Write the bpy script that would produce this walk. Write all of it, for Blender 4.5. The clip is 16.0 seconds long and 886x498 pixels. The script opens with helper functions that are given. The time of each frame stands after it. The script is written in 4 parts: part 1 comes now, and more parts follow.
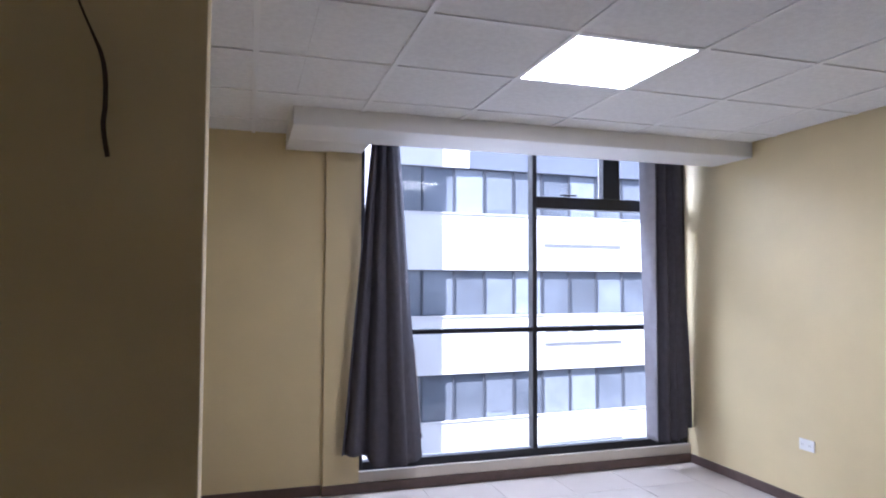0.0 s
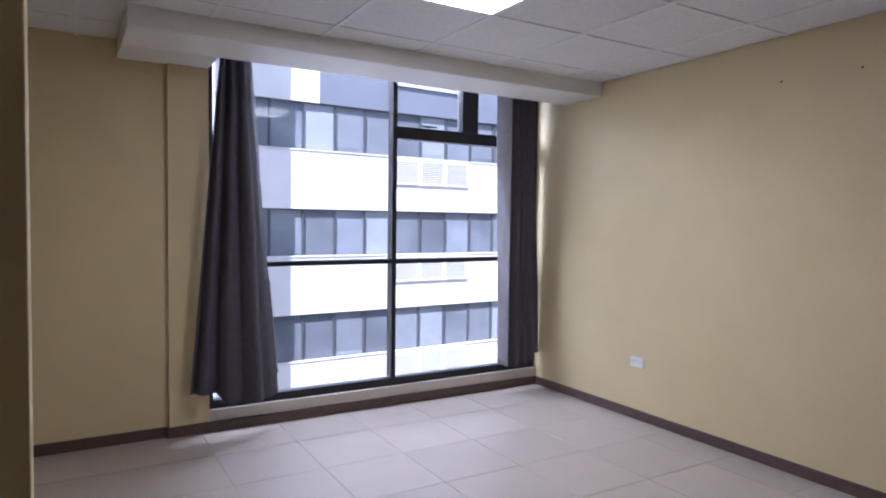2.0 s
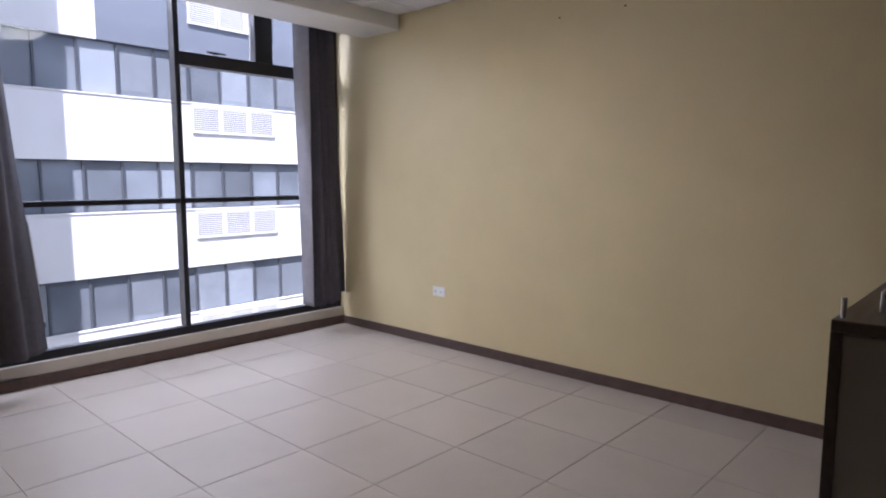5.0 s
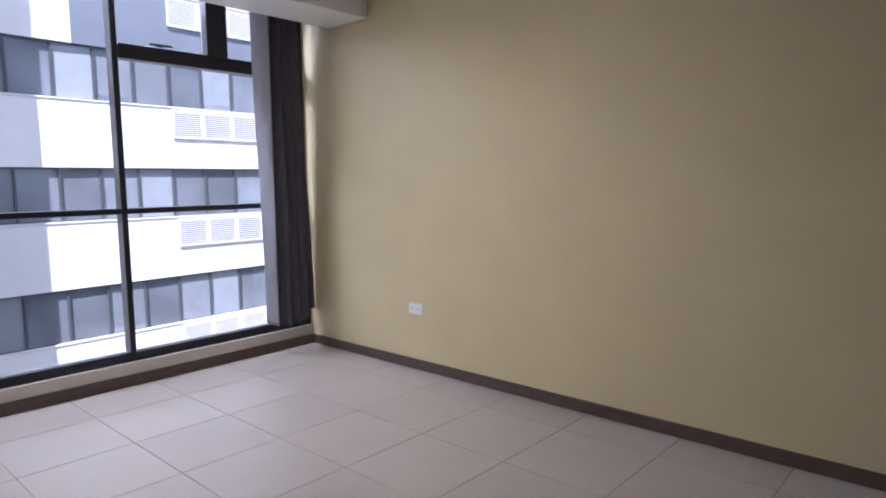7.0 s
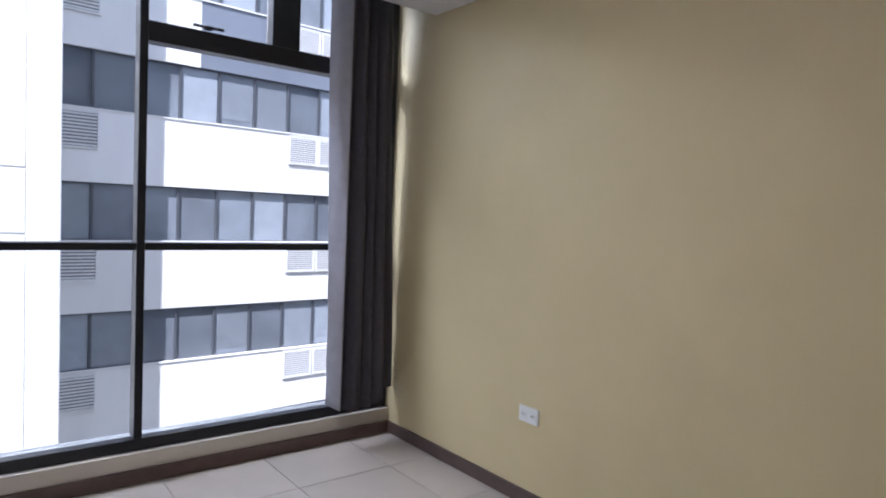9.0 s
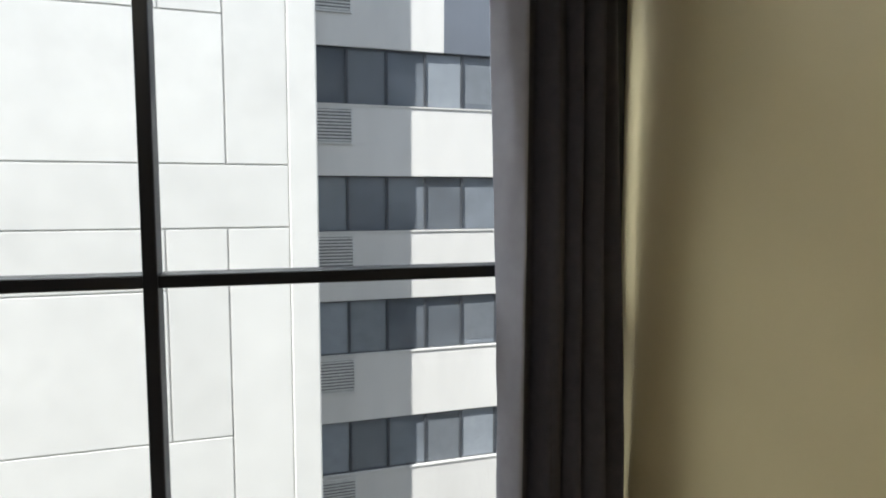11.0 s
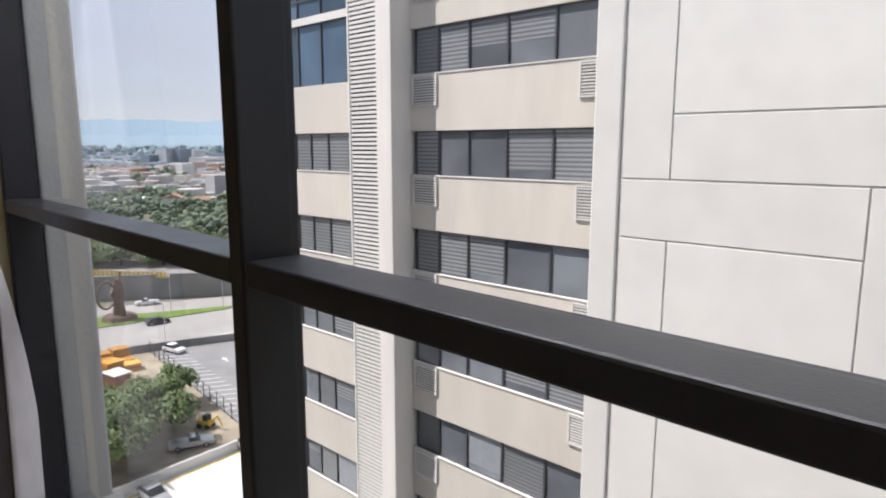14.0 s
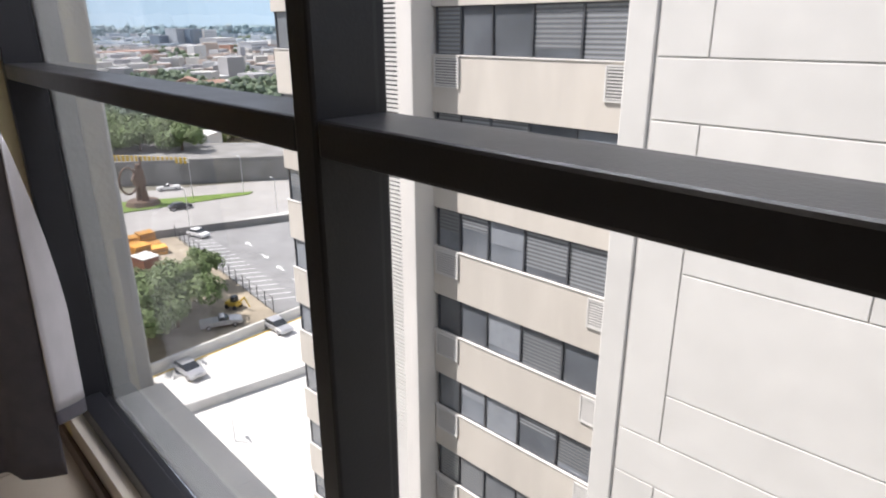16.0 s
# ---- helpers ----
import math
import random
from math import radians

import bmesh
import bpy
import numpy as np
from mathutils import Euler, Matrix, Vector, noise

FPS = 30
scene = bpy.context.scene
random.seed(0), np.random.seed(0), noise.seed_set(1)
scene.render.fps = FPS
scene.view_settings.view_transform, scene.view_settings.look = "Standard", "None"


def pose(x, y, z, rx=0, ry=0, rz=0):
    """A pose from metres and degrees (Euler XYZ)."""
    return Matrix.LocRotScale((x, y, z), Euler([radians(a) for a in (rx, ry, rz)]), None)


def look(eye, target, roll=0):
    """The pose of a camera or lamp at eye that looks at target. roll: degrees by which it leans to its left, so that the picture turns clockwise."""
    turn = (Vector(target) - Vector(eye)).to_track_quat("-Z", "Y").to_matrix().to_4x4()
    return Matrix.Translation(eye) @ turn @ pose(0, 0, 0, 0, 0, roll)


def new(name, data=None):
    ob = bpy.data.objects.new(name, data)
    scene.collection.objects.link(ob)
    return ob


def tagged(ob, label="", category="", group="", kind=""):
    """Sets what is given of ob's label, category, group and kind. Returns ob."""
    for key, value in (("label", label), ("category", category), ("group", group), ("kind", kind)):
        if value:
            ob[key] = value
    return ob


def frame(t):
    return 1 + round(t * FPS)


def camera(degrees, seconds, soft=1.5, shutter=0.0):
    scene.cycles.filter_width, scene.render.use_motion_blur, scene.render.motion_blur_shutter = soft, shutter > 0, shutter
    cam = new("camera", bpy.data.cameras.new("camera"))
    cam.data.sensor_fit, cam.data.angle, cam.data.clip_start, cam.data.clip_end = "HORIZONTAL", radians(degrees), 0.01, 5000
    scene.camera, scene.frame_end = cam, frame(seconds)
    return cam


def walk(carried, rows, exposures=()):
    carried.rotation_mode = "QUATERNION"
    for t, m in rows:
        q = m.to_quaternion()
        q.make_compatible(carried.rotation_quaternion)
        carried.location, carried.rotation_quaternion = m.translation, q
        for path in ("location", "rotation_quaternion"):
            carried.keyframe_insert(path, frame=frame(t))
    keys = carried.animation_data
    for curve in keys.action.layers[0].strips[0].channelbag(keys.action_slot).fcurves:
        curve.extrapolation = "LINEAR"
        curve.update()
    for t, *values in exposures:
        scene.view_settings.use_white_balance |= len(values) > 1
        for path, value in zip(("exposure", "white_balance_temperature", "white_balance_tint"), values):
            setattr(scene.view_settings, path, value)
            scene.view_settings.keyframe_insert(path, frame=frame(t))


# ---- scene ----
cam = camera(69.8, 16.0, soft=2.0)
PATH = [
    (0, (-3.392, -4.333, 1.439), (-2.809, -2.422, 1.536), 0.2),
    (0.5, (-3.451, -4.216, 1.443), (-2.615, -2.4, 1.492), 0.3),
    (1, (-3.435, -4.213, 1.411), (-2.517, -2.436, 1.403), 0.5),
    (1.5, (-3.414, -4.23, 1.395), (-2.443, -2.483, 1.33), 0.6),
    (2, (-3.431, -4.221, 1.361), (-2.414, -2.501, 1.279), 0.7),
    (2.5, (-3.44, -4.186, 1.353), (-2.381, -2.495, 1.227), 0.7),
    (3, (-3.414, -4.201, 1.311), (-2.341, -2.524, 1.126), 0.9),
    (3.5, (-3.402, -4.203, 1.263), (-2.245, -2.58, 1.092), 0.3),
    (4, (-3.362, -4.232, 1.297), (-2.106, -2.688, 1.094), 0.4),
    (4.5, (-3.342, -4.246, 1.27), (-1.99, -2.785, 1.075), 0.8),
    (5, (-3.332, -4.238, 1.22), (-1.873, -2.888, 1.0), 0.0),
    (5.2, (-3.28, -4.246, 1.241), (-1.776, -2.949, 1.009), 0.1),
    (7.3, (-2.832, -3.907, 1.224), (-1.366, -2.562, 1.026), -1.2),
    (7.5, (-2.752, -3.84, 1.229), (-1.281, -2.497, 1.047), -2.1),
    (8, (-2.389, -3.594, 1.25), (-0.977, -2.184, 1.125), -1.7),
    (8.2, (-2.328, -3.504, 1.242), (-0.96, -2.048, 1.139), -0.2),
    (10.3, (-1.318, -2.138, 1.31), (-0.389, -0.372, 1.179), -2.0),
    (10.5, (-1.215, -2.021, 1.298), (-0.388, -0.204, 1.176), -2.4),
    (11, (-1.041, -1.703, 1.297), (-0.519, 0.22, 1.121), 0.1),
    (11.5, (-0.96, -1.313, 1.293), (-0.592, 0.643, 1.092), -1.9),
    (12, (-0.783, -1.129, 1.298), (-0.789, 0.861, 1.105), -0.2),
    (12.5, (-0.711, -0.869, 1.279), (-1.071, 1.08, 1.011), -1.0),
    (13, (-0.719, -0.609, 1.263), (-1.357, 1.264, 0.975), -1.1),
    (13.5, (-0.681, -0.409, 1.236), (-1.799, 1.23, 0.984), -0.7),
    (14, (-0.598, -0.344, 1.229), (-1.993, 1.053, 0.91), -0.0),
    (14.5, (-0.589, -0.335, 1.219), (-2.092, 0.941, 0.883), -1.6),
    (15, (-0.621, -0.328, 1.183), (-2.184, 0.828, 0.712), -2.1),
    (15.5, (-0.72, -0.296, 1.161), (-2.175, 0.924, 0.533), -1.2),
    (16, (-0.828, -0.28, 1.167), (-2.2, 1.014, 0.502), -0.3),
]
walk(cam, [(t, look(eye, aim, roll)) for t, eye, aim, roll in PATH],
     exposures=[(0, 2.85, 5100, 23), (1.5, 2.48, 5200, 24), (3.5, 2.27, 5400, 25), (5.2, 2.25, 5550, 23), (8.2, 2.2, 5300, 25),
                (10.3, 1.5, 5950, 4), (11.5, 1.34, 6250, 10), (12.5, 1.12, 6400, 14), (13.5, 1.1, 6400, 15), (14.5, 1.22, 6450, 15), (16, 1.32, 6450, 15)])

# ---------------------------------------------------------------- light
SUN_TO = Vector((-0.777 * math.cos(radians(55)), -0.629 * math.cos(radians(55)), math.sin(radians(55))))
world = bpy.data.worlds.new("sky")
scene.world = world
world.use_nodes = True
wn = world.node_tree
sky = wn.nodes.new("ShaderNodeTexSky")
sky.sky_type, sky.sun_disc = "NISHITA", False
sky.sun_elevation = radians(55)
sky.sun_rotation = math.atan2(SUN_TO.x, SUN_TO.y)
sky.dust_density, sky.air_density, sky.ozone_density = 0.6, 1.0, 2.0
wn.nodes["Background"].inputs["Strength"].default_value = 0.15
cloud_c = wn.nodes.new("ShaderNodeTexCoord")
cloud_n = wn.nodes.new("ShaderNodeTexNoise")
cloud_n.inputs["Scale"].default_value, cloud_n.inputs["Detail"].default_value = 3.0, 6.0
cloud_m = wn.nodes.new("ShaderNodeMapping")
cloud_m.inputs["Scale"].default_value = (1, 1, 3)
cloud_r = wn.nodes.new("ShaderNodeMapRange")
cloud_r.inputs["From Min"].default_value, cloud_r.inputs["From Max"].default_value = 0.35, 0.7
cloud_r.inputs["To Min"].default_value, cloud_r.inputs["To Max"].default_value = 0.88, 0.98
cloud_x = wn.nodes.new("ShaderNodeMix")
cloud_x.data_type = "RGBA"
cloud_x.inputs["B"].default_value = (1.85, 2.02, 2.28, 1)
wn.links.new(cloud_c.outputs["Generated"], cloud_m.inputs["Vector"])
wn.links.new(cloud_m.outputs["Vector"], cloud_n.inputs["Vector"])
wn.links.new(cloud_n.outputs["Fac"], cloud_r.inputs["Value"])
wn.links.new(cloud_r.outputs["Result"], cloud_x.inputs["Factor"])
wn.links.new(sky.outputs[0], cloud_x.inputs["A"])
wn.links.new(cloud_x.outputs["Result"], wn.nodes["Background"].inputs[0])
sun_data = bpy.data.lights.new("sun", "SUN")
sun_data.energy, sun_data.angle, sun_data.color = 3.0, radians(0.5), (1.0, 0.96, 0.9)
sun = new("sun", sun_data)
sun.matrix_world = look((0, 0, 60), Vector((0, 0, 60)) - SUN_TO)

# Added lamp, out of view above the window, to strengthen the sky light.
sky_fill = bpy.data.lights.new("sky_fill_lamp", "AREA")
sky_fill.shape, sky_fill.size, sky_fill.size_y, sky_fill.energy, sky_fill.color = "RECTANGLE", 2.2, 0.8, 20, (0.93, 0.97, 1.0)
new("sky_fill_lamp", sky_fill).matrix_world = look((-1.6, 0.8, 3.0), (-1.6, -0.9, 1.0))

# ---------------------------------------------------------------- materials


def material(name, color, rough=0.6, metal=0.0, var=0.08, scale=6.0, bump=0.0, bump_scale=60.0, stain=0.0, stain_scale=1.2,
             per_object=0.0, world_scale=False, transmission=0.0, ior=1.45, emission=0.0, coat=0.0, stretch=(1, 1, 1)):
    m = bpy.data.materials.new(name)
    m.use_nodes = True
    nt = m.node_tree
    b = nt.nodes["Principled BSDF"]
    b.inputs["Base Color"].default_value = (*color, 1)
    b.inputs["Roughness"].default_value = rough
    b.inputs["Metallic"].default_value = metal
    b.inputs["IOR"].default_value = ior
    b.inputs["Transmission Weight"].default_value = transmission
    b.inputs["Coat Weight"].default_value = coat
    if emission:
        b.inputs["Emission Color"].default_value = (*color, 1)
        b.inputs["Emission Strength"].default_value = emission
    tc = nt.nodes.new("ShaderNodeTexCoord")
    mp = nt.nodes.new("ShaderNodeMapping")
    mp.inputs["Scale"].default_value = stretch
    if world_scale:
        nt.links.new(nt.nodes.new("ShaderNodeNewGeometry").outputs["Position"], mp.inputs["Vector"])
    else:
        nt.links.new(tc.outputs["Object"], mp.inputs["Vector"])
    last = None

    def layer(fac_socket, amount, low, high):
        nonlocal last
        ramp = nt.nodes.new("ShaderNodeMapRange")
        ramp.inputs["From Min"].default_value, ramp.inputs["From Max"].default_value = 0.3, 0.7
        ramp.inputs["To Min"].default_value, ramp.inputs["To Max"].default_value = low, high
        nt.links.new(fac_socket, ramp.inputs["Value"])
        mix = nt.nodes.new("ShaderNodeMix")
        mix.data_type, mix.blend_type = "RGBA", "MULTIPLY"
        mix.inputs["Factor"].default_value = 1.0
        if last:
            nt.links.new(last, mix.inputs["A"])
        else:
            mix.inputs["A"].default_value = (*color, 1)
        nt.links.new(ramp.outputs["Result"], mix.inputs["B"])
        last = mix.outputs["Result"]

    def noise_node(sc, detail=4.0):
        n = nt.nodes.new("ShaderNodeTexNoise")
        n.inputs["Scale"].default_value, n.inputs["Detail"].default_value = sc, detail
        nt.links.new(mp.outputs["Vector"], n.inputs["Vector"])
        return n
    if var:
        n1 = noise_node(scale)
        layer(n1.outputs["Fac"], var, 1 - var, 1 + var)
        rr = nt.nodes.new("ShaderNodeMapRange")
        rr.inputs["To Min"].default_value, rr.inputs["To Max"].default_value = max(0, rough - 0.08), min(1, rough + 0.08)
        nt.links.new(n1.outputs["Fac"], rr.inputs["Value"])
        nt.links.new(rr.outputs["Result"], b.inputs["Roughness"])
    if stain:
        n2 = noise_node(stain_scale, 6.0)
        layer(n2.outputs["Fac"], stain, 1 + stain * 0.3, 1 - stain)
    if per_object:
        oi = nt.nodes.new("ShaderNodeObjectInfo")
        pr = nt.nodes.new("ShaderNodeMapRange")
        pr.inputs["From Min"].default_value, pr.inputs["From Max"].default_value = 0.0, 1.0
        nt.links.new(oi.outputs["Random"], pr.inputs["Value"])
        layer(oi.outputs["Random"], per_object, 1 - per_object, 1 + per_object)
    if last:
        nt.links.new(last, b.inputs["Base Color"])
    if bump:
        n3 = noise_node(bump_scale, 3.0)
        bp = nt.nodes.new("ShaderNodeBump")
        bp.inputs["Strength"].default_value, bp.inputs["Distance"].default_value = bump, 0.01
        nt.links.new(n3.outputs["Fac"], bp.inputs["Height"])
        nt.links.new(bp.outputs["Normal"], b.inputs["Normal"])
    return m


WALL = material("cream_wall_paint", (0.67, 0.562, 0.32), 0.55, var=0.03, scale=3, bump=0.05, bump_scale=180, stain=0.04)
WHITE = material("white_paint", (0.8, 0.79, 0.77), 0.5, var=0.03, scale=4, bump=0.03, bump_scale=150)
SILLP = material("beige_sill_paint", (0.60, 0.55, 0.48), 0.5, var=0.03, scale=4, bump=0.03, bump_scale=150, stain=0.05)
CEIL = material("mineral_fibre_tile", (0.78, 0.78, 0.78), 0.9, var=0.05, scale=40, bump=0.5, bump_scale=120)
TBAR = material("white_ceiling_grid", (0.8, 0.8, 0.8), 0.4, var=0.02)
PANEL = material("led_panel", (1.0, 0.92, 0.80), 0.5, var=0, emission=4.2)
TILE = material("cream_floor_tile", (0.41, 0.362, 0.308), 0.36, var=0.03, scale=7, stain=0.06, stain_scale=1.6, per_object=0.03, world_scale=True)
GROUT = material("grey_grout", (0.47, 0.42, 0.36), 0.9, var=0.1)
BASEB = material("dark_brown_baseboard", (0.10, 0.065, 0.055), 0.4, var=0.15, scale=20)
FRAME = material("black_aluminium", (0.02, 0.02, 0.024), 0.36, metal=0.0, ior=1.38, var=0.1, scale=12, bump=0.05, bump_scale=300)
GLASS = material("clear_glass", (1, 1, 1), 0.0, var=0, transmission=1.0, ior=1.2)
CURTAIN = material("grey_curtain_cloth", (0.082, 0.077, 0.093), 0.85, var=0.12, scale=30, bump=0.3, bump_scale=600)
EDGING = material("grey_curtain_edging", (0.36, 0.35, 0.385), 0.8, var=0.06, scale=20, bump=0.2, bump_scale=500)
LINING = material("pale_curtain_lining", (0.44, 0.42, 0.435), 0.8, var=0.05, scale=20, bump=0.15, bump_scale=500)
PLASTIC = material("white_plastic", (0.82, 0.82, 0.8), 0.35, var=0.02)
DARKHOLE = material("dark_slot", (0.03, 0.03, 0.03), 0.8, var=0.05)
WIRE = material("brown_black_cable", (0.05, 0.03, 0.02), 0.6, var=0.2, scale=80)
LAMGREY = material("grey_laminate", (0.24, 0.22, 0.2), 0.45, var=0.08, scale=8, stain=0.08)
LAMDARK = material("dark_wood_laminate", (0.05, 0.035, 0.03), 0.35, var=0.2, scale=5, stretch=(1, 12, 12))
STEEL = material("brushed_steel", (0.6, 0.6, 0.62), 0.3, metal=1.0, var=0.05, scale=40)
CONC = material("grey_concrete", (0.42, 0.42, 0.41), 0.75, var=0.06, scale=5, bump=0.2, bump_scale=60, stain=0.12)
COREW = material("white_facade_panel", (0.74, 0.73, 0.70), 0.7, var=0.03, scale=1.5, bump=0.1, bump_scale=40, stain=0.06, stain_scale=0.5, per_object=0.02)
SPAND = material("white_facade_render", (0.74, 0.72, 0.69), 0.75, var=0.03, scale=2, bump=0.1, bump_scale=30, stain=0.1, stain_scale=0.6, stretch=(1, 1, 0.25), per_object=0.03)
CREAM = material("cream_facade_render", (0.65, 0.61, 0.55), 0.75, var=0.03, scale=2, bump=0.1, bump_scale=30, stain=0.1, stain_scale=0.6, stretch=(1, 1, 0.25), per_object=0.03)
SPGLASS = material("blue_grey_spandrel_glass", (0.17, 0.185, 0.215), 0.12, var=0.05, scale=0.7)
BGLASS = material("tinted_window_glass", (0.165, 0.182, 0.205), 0.04, var=0.25, scale=0.6, per_object=0.25)
BLUEGLASS = material("blue_window_glass", (0.06, 0.10, 0.15), 0.05, var=0.2, scale=0.4, per_object=0.3)
BLIND = material("grey_roller_blind", (0.235, 0.255, 0.28), 0.2, var=0.06, scale=4, per_object=0.25)
LOUV = material("white_louvre_metal", (0.7, 0.69, 0.67), 0.5, var=0.06, scale=5)


def striped(name, color, other, pitch, rough):
    """Horizontal slats of a blind behind glass."""
    m = material(name, color, rough, var=0.06, scale=3, per_object=0.2)
    nt = m.node_tree
    b = nt.nodes["Principled BSDF"]
    src = b.inputs["Base Color"].links[0].from_socket
    tc = nt.nodes.new("ShaderNodeTexCoord")
    wv = nt.nodes.new("ShaderNodeTexWave")
    wv.bands_direction = "Z"
    wv.inputs["Scale"].default_value = 0.314 / pitch
    wv.inputs["Distortion"].default_value = 0.0
    nt.links.new(tc.outputs["Object"], wv.inputs["Vector"])
    mix = nt.nodes.new("ShaderNodeMix")
    mix.data_type = "RGBA"
    nt.links.new(wv.outputs["Fac"], mix.inputs["Factor"])
    nt.links.new(src, mix.inputs["A"])
    mix.inputs["B"].default_value = (*other, 1)
    nt.links.new(mix.outputs["Result"], b.inputs["Base Color"])
    return m


SLATS = striped("grey_slatted_blind", (0.27, 0.285, 0.30), (0.14, 0.15, 0.16), 0.14, 0.15)
TFRAME = material("grey_anodised_frame", (0.07, 0.075, 0.085), 0.4, var=0.08, scale=3)
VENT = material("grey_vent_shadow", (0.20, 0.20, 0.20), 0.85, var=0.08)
JOINT = material("facade_joint", (0.55, 0.54, 0.52), 0.9, var=0.1)
GROUND = material("dry_city_ground", (0.20, 0.19, 0.15), 0.95, var=0.25, scale=0.05, stain=0.3, stain_scale=0.01)

# ---------------------------------------------------------------- mesh helpers


def box(bm, x0, x1, y0, y1, z0, z1, bevel=0.0, mat=0):
    r = bmesh.ops.create_cube(bm, size=1, matrix=Matrix.Translation(((x0 + x1) / 2, (y0 + y1) / 2, (z0 + z1) / 2)) @ Matrix.Diagonal((x1 - x0, y1 - y0, z1 - z0, 1)))
    if bevel:
        es = list({e for v in r["verts"] for e in v.link_edges})
        bmesh.ops.bevel(bm, geom=es, offset=bevel, segments=2, affect="EDGES", profile=0.5)
    return r["verts"]


def cyl(bm, p, q, r0, r1=None, seg=12):
    p, q = Vector(p), Vector(q)
    d = q - p
    m = Matrix.Translation((p + q) / 2) @ d.to_track_quat("Z", "Y").to_matrix().to_4x4()
    bmesh.ops.create_cone(bm, cap_ends=True, segments=seg, radius1=r0, radius2=r0 if r1 is None else r1, depth=d.length, matrix=m)


def mesh(name, bm, mat, smooth=False):
    me = bpy.data.meshes.new(name)
    bm.to_mesh(me)
    bm.free()
    for m in (mat if isinstance(mat, (list, tuple)) else [mat]):
        me.materials.append(m)
    if smooth:
        for p in me.polygons:
            p.use_smooth = True
    return me


def part(name, bm, mat, parent, label="", smooth=False):
    ob = new(name, mesh(name, bm, mat, smooth))
    ob.parent = parent
    if label:
        tagged(ob, label)
    return ob


def thing(name, label, category, at=(0, 0, 0), group="", kind="", rz=0):
    ob = new(name)
    ob.matrix_basis = pose(*at, 0, 0, rz)
    return tagged(ob, label, category, group, kind)


def solid(name, dims, mat, label, category, kind="structure", bevel=0.0):
    bm = bmesh.new()
    box(bm, *dims, bevel=bevel)
    ob = new(name, mesh(name, bm, mat))
    return tagged(ob, label, category, kind=kind)


# ---------------------------------------------------------------- room shell
CZ = 2.415          # ceiling
BZ = 2.31          # underside of the beam
XL, YB = -4.7, -6.6  # unseen ends of the room
FX0 = -2.66           # west edge of the window frame
FY = 0.03            # inner face of the window frame

solid("wall_east", (0, 0.15, YB, 0.3, -0.1, 2.6), WALL, "cream painted plaster wall beside the window", "wall")
solid("wall_north_west", (XL, -2.90, 0.03, 0.28, -0.1, 2.6), WALL, "cream painted plaster wall left of the window pier", "wall")
solid("wall_pier", (-2.90, FX0, 0.0, 0.116, -0.1, 2.6), WALL, "cream plastered pier beside the window", "wall")
solid("wall_sill", (FX0, 0.0, 0.0, 0.118, -0.1, 0.14), SILLP, "low beige upstand under the window", "wall")
solid("wall_west", (XL - 0.15, XL, YB, 0.28, -0.1, 2.6), WALL, "cream painted plaster wall", "wall")
solid("wall_south", (XL - 0.15, 0.15, YB - 0.15, YB, -0.1, 2.6), WALL, "cream painted plaster wall", "wall")
solid("beam", (-3.17, 0.0, -0.712, -0.31, BZ, 2.6), WHITE, "white boxed beam in front of the curtain pocket", "beam", bevel=0.006)
solid("beam_return", (-3.17, FX0, -0.308, 0.03, BZ, 2.6), WHITE, "white boxed beam end above the pier", "beam", bevel=0.004)
solid("lintel", (FX0, 0.0, 0.02, 0.32, 2.565, 2.6), CONC, "concrete lintel above the window", "lintel")
solid("roof_slab", (XL - 0.15, 0.15, YB - 0.15, 0.32, 2.6, 2.8), CONC, "concrete slab above the ceiling", "slab")
solid("floor_slab", (XL - 0.15, 0.15, YB - 0.15, 0.32, -0.25, -0.004), GROUT, "tiled floor bed with grey grout joints", "floor")
PART_Y = -2.6
solid("wall_partition", (XL, -3.505, PART_Y, PART_Y + 0.12, -0.008, CZ + 0.02), WALL, "cream painted partition wall with a bare cable", "wall", bevel=0.004)


